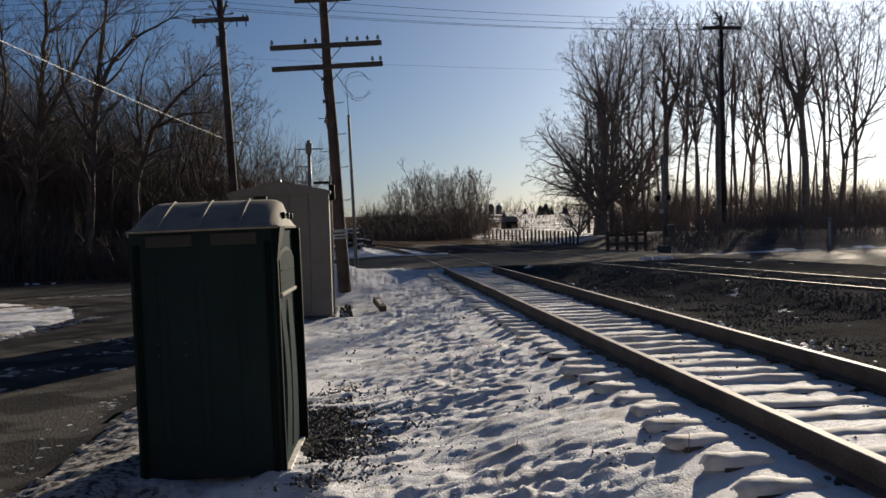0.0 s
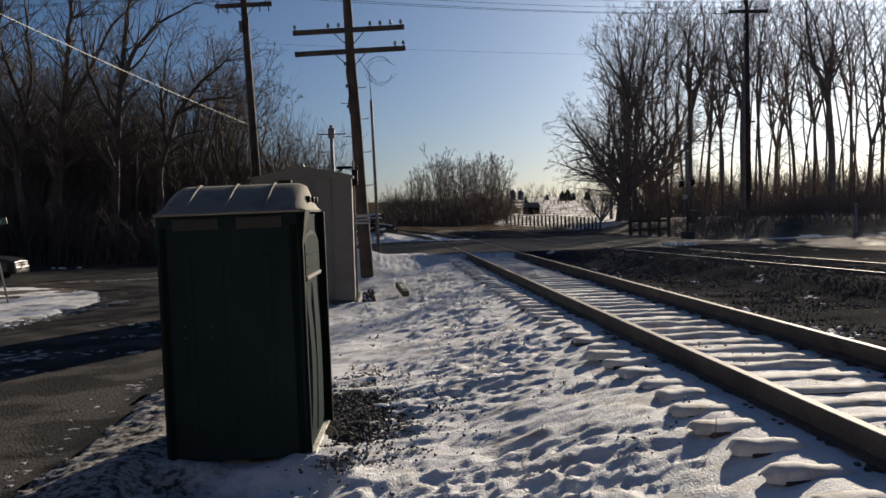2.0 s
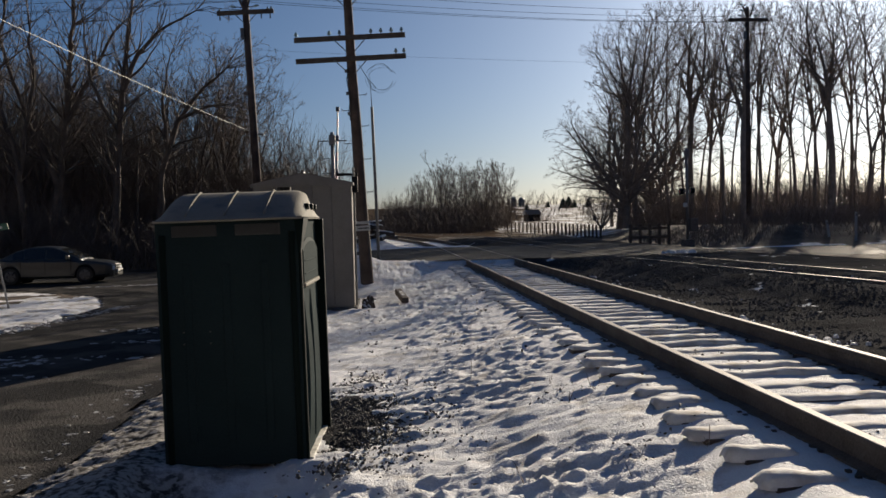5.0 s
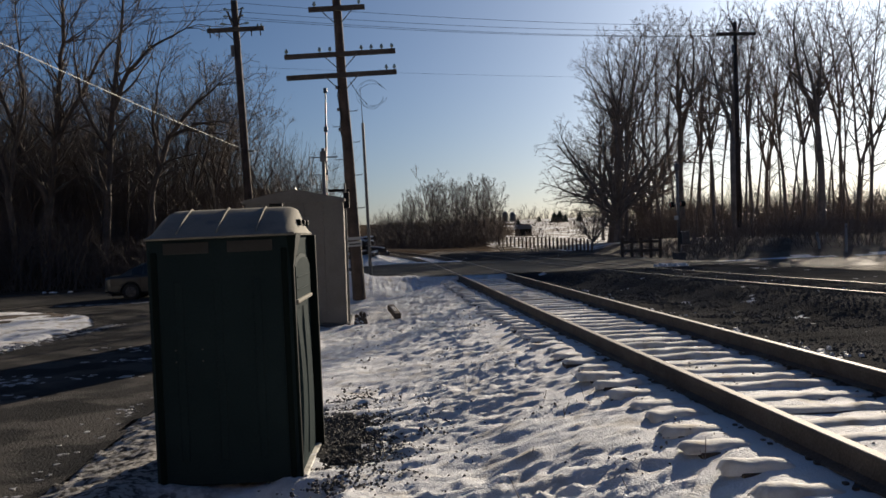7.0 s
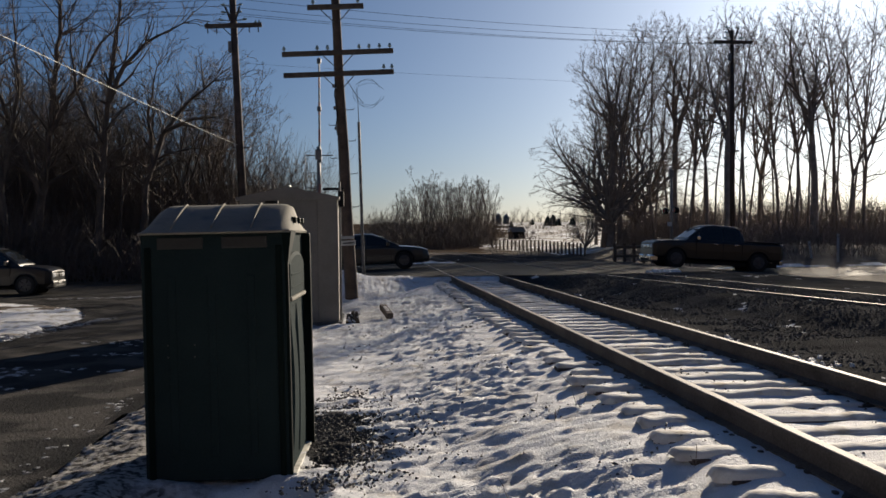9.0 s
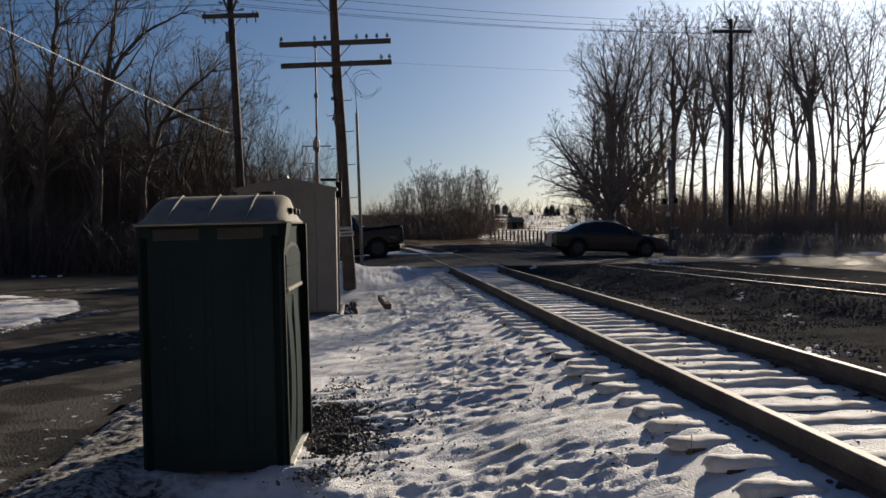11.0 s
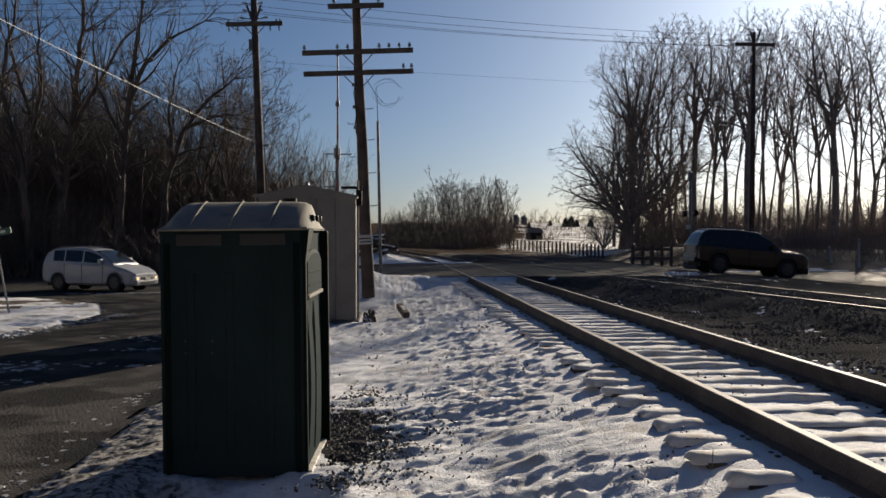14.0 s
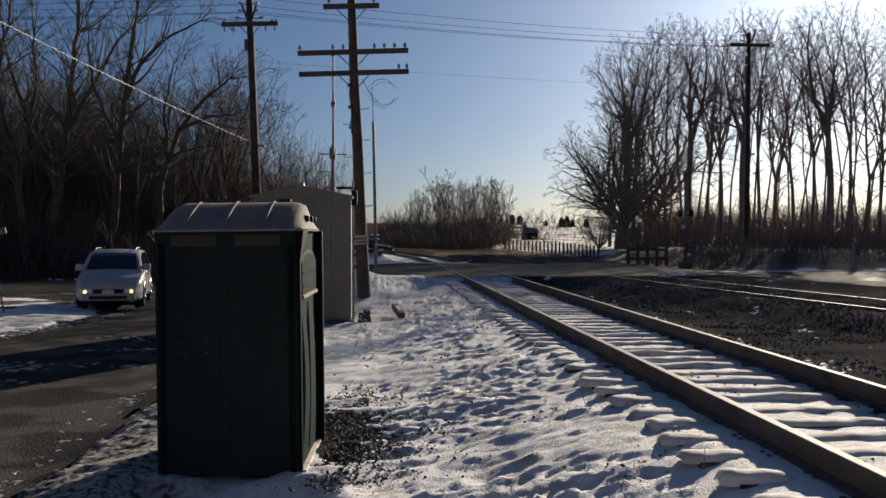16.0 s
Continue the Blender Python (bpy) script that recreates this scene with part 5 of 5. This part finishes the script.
white_car = car("hatchback_car", "white hatchback with roof rails and lit amber front lamps", "car", 4.37, 1.78, 1.58, P_WHITE,
    [(-2.18, 0.42, 0.92, 0.72), (-2.05, 0.30, 1.07, 0.84), (-1.2, 0.24, 1.04, 0.885), (0.9, 0.22, 0.97, 0.885), (1.35, 0.22, 0.90, 0.88), (1.75, 0.20, 0.80, 0.86), (2.02, 0.20, 0.70, 0.80), (2.18, 0.22, 0.60, 0.70)],
    [(-2.10, 1.04), (-1.92, 1.38), (-1.62, 1.50), (-0.5, 1.53), (0.05, 1.48), (0.45, 1.36), (1.22, 0.95)], (-1.30, 1.33), 0.325, 0.98,
    dict(side=((-1.60, -1.08), (-1.02, -0.22), (-0.15, 0.66)), front=(0.28, 1.12), rear=(-2.02, -1.62), mirror=0.72, handles=(-0.85, 0.12), doors=(-1.0, -0.18, 0.80)), M_LAMP_ON, rails=(-1.5, 0.0))
white_car.scale = (0.86, 0.97, 1.0)
sedan = car("sedan_car", "dark grey four-door sedan with a bright nose", "car", 4.8, 1.83, 1.45, P_GREY,
    [(-2.40, 0.42, 0.90, 0.74), (-2.25, 0.30, 0.98, 0.85), (-1.2, 0.22, 0.97, 0.91), (1.0, 0.20, 0.92, 0.91), (1.75, 0.22, 0.85, 0.89), (2.2, 0.25, 0.77, 0.82), (2.40, 0.30, 0.68, 0.68)],
    [(-1.85, 0.97), (-1.25, 1.28), (-0.75, 1.42), (-0.2, 1.45), (0.2, 1.42), (0.65, 1.24), (1.25, 0.92)], (-1.40, 1.42), 0.33, 0.95,
    dict(side=((-1.30, -0.95), (-0.88, -0.12), (-0.05, 0.75)), front=(0.42, 1.18), rear=(-1.78, -0.98), mirror=0.80, handles=(-0.75, 0.2), doors=(-1.0, -0.08, 0.9)))
sedan.scale = (0.94, 0.94, 0.94)
suv = car("suv_car", "very dark compact sport utility car", "car", 4.45, 1.82, 1.72, P_DARK,
    [(-2.22, 0.48, 1.02, 0.76), (-2.1, 0.36, 1.08, 0.86), (-1.2, 0.28, 1.08, 0.90), (0.9, 0.28, 1.06, 0.90), (1.6, 0.30, 1.02, 0.88), (2.05, 0.32, 0.95, 0.83), (2.22, 0.36, 0.84, 0.70)],
    [(-2.18, 1.05), (-2.02, 1.45), (-1.75, 1.66), (-0.6, 1.72), (0.15, 1.69), (0.5, 1.52), (1.10, 1.08)], (-1.33, 1.33), 0.36, 1.06,
    dict(side=((-1.85, -1.15), (-1.05, -0.25), (-0.18, 0.66)), front=(0.30, 1.02), rear=(-2.12, -1.86), mirror=0.70, handles=(-0.9, 0.1), doors=(-1.1, -0.2, 0.82)), rails=(-1.7, 0.1))
pickup = car("pickup_truck", "black crew-cab pickup truck with chrome bumpers and mirrors", "pickup truck", 5.7, 1.98, 1.90, P_BLACK,
    [(-2.85, 0.55, 1.20, 0.88), (-2.7, 0.48, 1.24, 0.95), (-1.2, 0.38, 1.22, 0.98), (1.0, 0.36, 1.20, 0.98), (2.0, 0.38, 1.16, 0.97), (2.65, 0.40, 1.10, 0.93), (2.85, 0.44, 1.00, 0.84)],
    [(-1.12, 1.23), (-1.02, 1.62), (-0.85, 1.86), (0.1, 1.90), (0.55, 1.86), (0.85, 1.66), (1.40, 1.21)], (-1.75, 1.85), 0.40, 1.2,
    dict(side=((-0.92, -0.20), (-0.12, 0.85)), front=(0.68, 1.32), rear=(-1.10, -0.92), mirror=0.95, handles=(-0.75, 0.15), doors=(-1.0, -0.16, 1.0)), bed=(-2.78, -1.12, 1.23), chrome=True)


# ---- fence, posts and small things ----
for i in range(25):
    f = i / 24
    yy = 92 - 28 * f
    x = (895 + 168 * f - 671) / 1607 * yy
    p = thing("fence_post", pose(x, yy, float(ground_z(x, yy)), 0, 0, i * 7), "weathered wooden fence post beside the snowy field", "fence post", "field fence posts")
    part("post", tubebm([(0, 0, -0.2), (0.02 * (i % 3 - 1), 0, 0.95)], [0.085, 0.07], 7), M_FENCE, p)


# ---- distance ----
def silo(x, yy, r, h):
    t = thing("silo", pose(x, yy, float(ground_z(x, yy))), "distant dark farm silo with a domed cap", "silo", "farm silos")
    part("shaft", tubebm([(0, 0, -1), (0, 0, h)], r, 16), M_STEEL, t)
    part("cap", tubebm([(0, 0, h), (0, 0, h + r * 0.5), (0, 0, h + r * 0.8)], [r, r * 0.7, r * 0.1], 16), M_STEEL, t)


silo(58.8, 400, 1.3, 3.6)
silo(62.0, 398, 1.4, 3.1)


def farm_building(x, yy, w, d, h, roof_h, size):
    t = thing("farm_shed", pose(x, yy, float(ground_z(x, yy)), 0, 0, 12), "small distant dark farm shed with a snowy gable roof", "shed")
    t.scale = (size, size, size)
    part("wall", boxbm(-w / 2, w / 2, -d / 2, d / 2, -1, h, bevel=0.05), M_FENCE, t)
    bm = bmesh.new()
    pr = [(-d / 2 - 0.4, h - 0.1), (d / 2 + 0.4, h - 0.1), (0, h + roof_h)]
    a = [bm.verts.new((-w / 2 - 0.4, q, z)) for q, z in pr]
    b = [bm.verts.new((w / 2 + 0.4, q, z)) for q, z in pr]
    bm.faces.new(a)
    bm.faces.new(b[::-1])
    for k in range(3):
        bm.faces.new((a[k], b[k], b[(k + 1) % 3], a[(k + 1) % 3]))
    bmesh.ops.recalc_face_normals(bm, faces=bm.faces[:])
    part("roof", bm, M_SNOW_FAR, t)
    for k in (-0.3, 0.0, 0.3):
        part("window", boxbm(w * k - 0.6, w * k + 0.6, -d / 2 - 0.05, -d / 2 + 0.02, 1.0, 2.2), M_CARGLASS, t)
    part("door", boxbm(-w * 0.18 - 0.8, -w * 0.18 + 0.8, -d / 2 - 0.06, -d / 2 + 0.02, 0, 2.3), M_BLACK, t)


farm_building(21.7, 130, 4.2, 4, 2.3, 1.4, 0.45)


def evergreen(x, yy, h, seed):
    """A rounded cone of drooping sprays, built of short needle-clad sticks."""
    r = random.Random(seed)
    t = thing("evergreen_tree", pose(x, yy, float(ground_z(x, yy))), "dark distant evergreen tree on the snowy rise", "tree", "distant evergreens")
    sticks("trunk", [((0, 0, -0.3), (0, 0, h), 0.03 * h, 0.01 * h, 6)], M_BARK_L, t)
    segs = []
    for k in range(420):
        f = r.random() ** 0.8
        a = r.uniform(0, 6.283)
        L = h * 0.52 * (1.02 - f) ** 0.55 * r.uniform(0.5, 1.1)
        z = h * (0.06 + 0.93 * f)
        segs.append(((0.1 * L * math.cos(a), 0.1 * L * math.sin(a), z), (L * math.cos(a), L * math.sin(a), z - 0.25 * L + r.uniform(-0.1, 0.1)), 0.05 * h * (1.1 - f), 0.012 * h, 4))
    sticks("crown", segs, M_EVERGREEN, t)


for i, (mark, yy, h) in enumerate(((968, 340, 2.2), (996, 300, 3.2), (1006, 295, 3.8), (1016, 300, 2.6), (930, 260, 1.8), (1042, 300, 3))):
    evergreen(along(mark, yy), yy, h, i)
brush("field_weeds", "dry brown weeds and brambles along the snowy field's edge", 6500, (8, 46), (62, 190), (0.3, 1.2), 15, M_BRUSH, 0.03, 0.5, keep=lambda x, yy: 0.135 < x / yy < 0.25 and nz(x, yy * 0.5, 0.3, 33) > 0.05)
brush("hedgerow", "dark bare hedgerow across the snowy field", 2600, (30, 110), (225, 232), (1.2, 3.2), 8, M_BRUSH, 0.05)
brush("hedgerow", "dark bare woods along the far skyline", 5500, (30, 330), (480, 520), (2, 9), 9, M_BRUSH, 0.12)


# ---- roadside ----
def rail_fence(mark0, mark1, yy):
    x0, x1 = (mark0 - 671) / 1607 * yy, (mark1 - 671) / 1607 * yy
    t = thing("rail_fence", pose(x0, yy, float(ground_z((x0 + x1) / 2, yy))), "short wooden post-and-rail fence by the road", "fence")
    n = 5
    for k in range(n):
        x = (x1 - x0) * k / (n - 1)
        part("post", boxbm(x - 0.07, x + 0.07, -0.07, 0.07, -0.5, 1.0, bevel=0.01), M_FENCE, t)
    for z in (0.35, 0.8):
        part("fence_rail", boxbm(0, x1 - x0, -0.11, -0.07, z - 0.07, z + 0.07, bevel=0.01), M_FENCE, t)


rail_fence(1118, 1188, 46)
for mark, yy, h, lean in ((1537, 42.6, 1.45, 1.0), (1487, 43.5, 0.9, -9)):
    x = (mark - 671) / 1607 * yy
    m = thing("marker_post", pose(x, yy, float(ground_z(x, yy)) - 0.05, 0, lean, 0), "pale roadside marker post in the snow", "marker post", "marker posts")
    part("post", boxbm(-0.055, 0.055, -0.03, 0.03, -0.2, h, bevel=0.01), M_SIGN, m)
    part("reflector", boxbm(-0.035, 0.035, -0.036, -0.03, h - 0.2, h - 0.1), M_ALU, m)


def street_sign():
    x, yy = -9.40, 23.5
    t = thing("street_sign", pose(x, yy, float(ground_z(x, yy)) - 0.05, 0, -10, 0), "leaning steel street sign post with a green name blade", "street sign")
    part("post", tubebm([(0, 0, -0.3), (0, 0, 2.15)], 0.028, 8), M_ALU, t)
    blade = part("blade", boxbm(-0.34, 0.42, -0.012, 0.012, 2.0, 2.16, bevel=0.004), M_SIGN_GREEN, t, "green name blade")
    part("lettering_bar", boxbm(-0.2, 0.28, -0.017, -0.012, 2.05, 2.11), M_SIGN, blade)
    blade = part("blade", boxbm(-0.012, 0.012, -0.38, 0.38, 2.17, 2.32, bevel=0.004), M_SIGN_GREEN, t, "green name blade")
    part("lettering_bar", boxbm(-0.017, -0.012, -0.25, 0.25, 2.21, 2.27), M_SIGN, blade)
    for z in (0.5, 1.1, 1.6):
        part("bolt", tubebm([(0, -0.045, z), (0, -0.02, z)], 0.012, 6), M_STEEL, t)


street_sign()


# timber scraps by the bungalow
def scrap(x, yy, w, d, h, rot, lean, label):
    t = thing("timber_scrap", pose(x, yy, float(ground_z(x, yy)) + 0.085, lean, 0, rot), label, "timber")
    part("timber", boxbm(-w / 2, w / 2, -d / 2, d / 2, 0, h, bevel=0.015), M_FENCE, t)
    bm = snow_cap_mesh(int(w * 100), w * 1.02)
    o = part("snow_cap", bm, M_SNOW_TIE, t, smooth=True)
    o.matrix_basis = Matrix.Translation((0, 0, h - 0.005)) @ Matrix.Diagonal((0.55, max(0.5, d / 0.40), 0.25, 1))


scrap(0.40, 19.4, 0.14, 0.80, 0.12, 10, 10, "short weathered timber lying in a hollow of the snow")


def stump(x, yy):
    """A split stub of timber: upright splinters of uneven length with snow between them."""
    r = random.Random(8)
    t = thing("timber_stub", pose(x, yy, float(ground_z(x, yy)) - 0.02, 0, 0, 12), "splintered timber stub streaked with snow beside the bungalow", "timber")
    for k in range(9):
        bm = boxbm(-0.022, 0.022, -0.03, 0.03, 0, r.uniform(0.2, 0.36), bevel=0.006)
        o = part("splinter", bm, M_FENCE, t)
        o.matrix_basis = pose(-0.13 + 0.032 * k, r.uniform(-0.05, 0.05), 0, r.uniform(-16, 16), r.uniform(-24, 18), r.uniform(-20, 20))
    for k in range(5):
        o = part("snow_cap", snow_cap_mesh(60 + k, 0.2), M_SNOW_TIE, t, smooth=True)
        o.matrix_basis = pose(-0.08 + 0.04 * k, -0.05 + 0.02 * k, 0.07 + 0.045 * k, 0, 35, r.uniform(-30, 30)) @ Matrix.Diagonal((1, 0.35, 0.6, 1))


stump(-0.30, 19.25)


def tie_pile(x, yy):
    """A jumbled heap of old ties, lower towards the line."""
    r = random.Random(4)
    for k in range(19):
        lay = k % 5
        dx = r.uniform(-1.5, 1.2) * (1 - 0.12 * lay)
        px, py = x + dx - 0.12 * lay, yy + r.uniform(-0.5, 0.5)
        L = r.uniform(1.0, 2.0)
        t = thing("old_tie", pose(px, py, float(ground_z(px, py)) + 0.08 + lay * 0.17 * (1 - 0.25 * (dx > 0.5)), r.uniform(-9, 9), r.uniform(-7, 7), r.uniform(-85, 85)), "discarded railway tie under snow, heaped in a jumbled pile", "railway tie", "pile of old ties")
        part("timber", boxbm(-0.11, 0.11, -L / 2, L / 2, -0.09, 0.09, bevel=0.015), M_TIE, t)
        o = part("snow_cap", snow_cap_mesh(k + lay * 7, L * 0.93), M_SNOW_TIE, t, smooth=True)
        o.matrix_basis = pose(0, 0, 0.088, 0, 0, 90) @ Matrix.Diagonal((1, 1.15, 1.5, 1))


tie_pile(-0.55, 44.2)


# ---- scattered ice along the ballast ----
def ice_patches(name, rows, label, mat=M_ICE, flat=1.0, wide=1.0):
    r = random.Random(9)
    bm = bmesh.new()
    for x, yy, s in rows:
        z = float(ground_z(x, yy)) + 0.015
        n = 9 if flat > 0.5 else 13
        a0 = r.uniform(0, 6)
        ring0, ring1 = [], []
        for k in range(n):
            a = a0 + 2 * math.pi * k / n
            q = s * (r.uniform(0.5, 1.15) if flat > 0.5 else r.uniform(0.2, 1.25))
            ring0.append(bm.verts.new((x + 0.8 * wide * q * math.cos(a), yy + 1.2 * q * math.sin(a), z - 0.02)))
            ring1.append(bm.verts.new((x + 0.5 * wide * q * math.cos(a), yy + 0.8 * q * math.sin(a), z + flat * 0.05 * s / 0.12 * r.uniform(0.4, 1))))
        for k in range(n):
            bm.faces.new((ring0[k], ring0[(k + 1) % n], ring1[(k + 1) % n], ring1[k]))
        bm.faces.new(ring1)
    bmesh.ops.recalc_face_normals(bm, faces=bm.faces[:])
    return tagged(part(name, bm, mat), label, "ice", kind="stuff")


ir = random.Random(14)
rows = []
for _ in range(40):
    yy = 5.5 + 17 * ir.random()
    rows.append((4.35 + abs(ir.gauss(0, 0.30)), yy, ir.uniform(0.015, 0.06)))
for _ in range(15):
    cx, cy = 4.95 + ir.gauss(0, 0.14), ir.uniform(8.5, 22)
    for q in range(ir.randrange(3, 9)):
        rows.append((cx + ir.gauss(0, 0.22), cy + ir.gauss(0, 0.25), ir.uniform(0.02, 0.07)))
for _ in range(36):
    rows.append((ir.uniform(4.6, 9.2), ir.uniform(7, 26), ir.uniform(0.012, 0.04)))
for _ in range(14):
    rows.append((9.2 + ir.gauss(0, 0.3), 28.2 + ir.gauss(0, 0.25), ir.uniform(0.1, 0.22)))
for _ in range(9):
    rows.append((-14.0 + ir.gauss(0, 0.3), 41.3 + ir.gauss(0, 0.1), ir.uniform(0.06, 0.17)))
ice_patches("ice_fragments", rows, "broken lumps of old snow and ice along the ballast")
rows = []
for k in range(16):
    cx, cy = ir.choice((-6.2, -5.2, -4.3, -3.4)) + ir.gauss(0, 0.3), ir.uniform(9, 27)
    for q in range(ir.randrange(5, 14)):
        rows.append((cx + ir.gauss(0, 0.35), cy + ir.gauss(0, 0.12), ir.uniform(0.02, 0.085)))
for cx, cy, n in ((-5.3, 13.9, 22), (-5.9, 14.6, 12), (-4.45, 16.2, 9), (-5.0, 12.6, 10), (-7.9, 31.0, 14)):
    for q in range(n):
        rows.append((cx + ir.gauss(0, 0.38), cy + ir.gauss(0, 0.14), ir.uniform(0.03, 0.11)))
for k in range(50):
    rows.append((-8.6 + ir.gauss(0, 1.0), 31.4 + ir.gauss(0, 0.18), ir.uniform(0.04, 0.16)))
for k in range(260):
    yy = ir.uniform(17.5, 24)
    rows.append((-7.25 + 0.13 * (yy - 19) + ir.gauss(0, 0.13), yy, ir.uniform(0.02, 0.08)))
for k in range(160):
    yy = ir.uniform(5, 22)
    rows.append((-2.85 - abs(ir.gauss(0, 0.16)), yy, ir.uniform(0.015, 0.05)))
ice_patches("slush_patches", rows, "thin patches of grey slush left on the side road", M_SLUSH, 0.1, 1.7)


# dry weed stalks standing in the snow
wr = random.Random(21)
segs = []
for _ in range(16):
    x, yy = wr.uniform(-0.2, 2.0), wr.uniform(4.5, 12)
    z = float(ground_z(x, yy))
    p = Vector((x, yy, z))
    for k in range(wr.randrange(1, 4)):
        d = Vector((wr.gauss(0, 0.35), wr.gauss(0, 0.35), 1)).normalized() * wr.uniform(0.05, 0.16)
        segs.append((tuple(p), tuple(p + d), 0.003, 0.0015, 3))
tagged(sticks("weed_stalks", segs, M_BRUSH), "dry brown weed stalks poking through the snow", "weeds", kind="stuff")


# ---- motion ----
def lane_rows(rows, yy, turn):
    return [(t, pose(x, yy, float(road_z(x)), 0, math.degrees(-math.atan((float(road_z(x + 1)) - float(road_z(x - 1))) / 2)) * (1 if turn == 0 else -1), turn)) for t, x in rows]


def front(mark, plane):
    """Where along the road a front end stands."""
    return (mark - 671) / 1607 * plane


def roll_wheels(car_ob, rows, radius):
    """Turn each wheel by the way that the car has gone, in small steps."""
    wheels = [o for o in car_ob.children if o.name.startswith("wheel") and o.type == "EMPTY"]
    times, ds = [r[0] for r in rows], [0.0]
    for (a, m0), (b, m1) in zip(rows, rows[1:]):
        ds.append(ds[-1] + (m1.translation - m0.translation).length)
    steps = [(float(np.interp(d, ds, times)), d / radius) for d in np.arange(ds[0], ds[-1], radius * 1.2)]
    return wheels, steps


def motions():
    fwd = lambda rows: lane_rows([(t, front(p, 33.9) - half) for t, p, half in rows], 34.8, 0)
    sedan_rows = fwd([(t, p, 2.25) for t, p in ((0, 17), (0.5, 21), (1.0, 26), (1.5, 30), (2.0, 36), (2.5, 44), (3.0, 62), (3.5, 84), (4.0, 115), (4.2, 130), (5.2, 219), (6.3, 331), (6.5, 355), (7.0, 420), (7.5, 498), (8.0, 588), (8.5, 683), (9.0, 782), (9.2, 821), (10.2, 1040), (11.3, 1294), (12.0, 1472), (12.5, 1620), (13.0, 1850), (16.0, 3200))])
    walk(sedan, sedan_rows)
    suv_rows = fwd([(t, p, 2.25) for t, p in ((0, -1200), (4.2, -620), (6.3, -310), (8.6, 58), (9.2, 172), (10.2, 395), (11.3, 683), (11.7, 798), (12.0, 875), (12.5, 1007), (13.0, 1145), (13.5, 1283), (14.0, 1446), (14.5, 1628), (16.0, 2200))])
    walk(suv, suv_rows)
    truck_rows = lane_rows([(t, front(p, 37.4) + 2.85) for t, p in ((0, 4170), (4.2, 2780), (6.3, 2090), (8.3, 1430), (8.6, 1331), (9.1, 1149), (9.2, 1113), (10.3, 745), (11.3, 390), (12.4, -6), (13.4, -390), (16.0, -1420))], 38.3, 180)
    walk(pickup, truck_rows)
    white = [(0, -48, 34.8, 0), (4.2, -36, 34.8, 0), (6.3, -30.5, 34.8, 0), (9.2, -23.2, 34.8, 0), (11.3, -17.6, 34.8, 0), (12.0, -15.55, 34.8, 0), (12.5, -14.05, 34.8, 0), (13.0, -12.75, 34.8, -1), (13.5, -11.4, 34.6, -4), (14.0, -10.2, 33.5, -18), (14.5, -9.05, 31.9, -42), (15.0, -8.3, 30.2, -61), (15.5, -7.52, 28.1, -74), (16.0, -7.42, 26.2, -80)]
    white_rows = [(t, pose(x, yy, float(road_z(x)) if yy > 33 else float(ground_z(x, yy)) + 0.012, 0, 0, h)) for t, x, yy, h in white]
    walk(white_car, white_rows)
    for ob, rows, r in ((sedan, sedan_rows, 0.33), (suv, suv_rows, 0.36), (pickup, truck_rows, 0.40), (white_car, white_rows, 0.325)):
        wheels, steps = roll_wheels(ob, rows, r)
        for w in wheels:
            base = w.matrix_basis.copy()
            walk(w, [(t, base @ pose(0, 0, 0, 0, math.degrees(a), 0)) for t, a in steps])
    gate = ((0, 2), (3.5, 33), (4.2, 39), (5.3, 49), (6.3, 57), (7.1, 64), (8.0, 72), (8.5, 77.5), (9.0, 82), (9.8, 86.5), (11.3, 89), (16.0, 89.5))
    walk(gate_arm, [(t, pose(-1.545, 30.85, 0.75, a, 0, 0)) for t, a in gate])


motions()
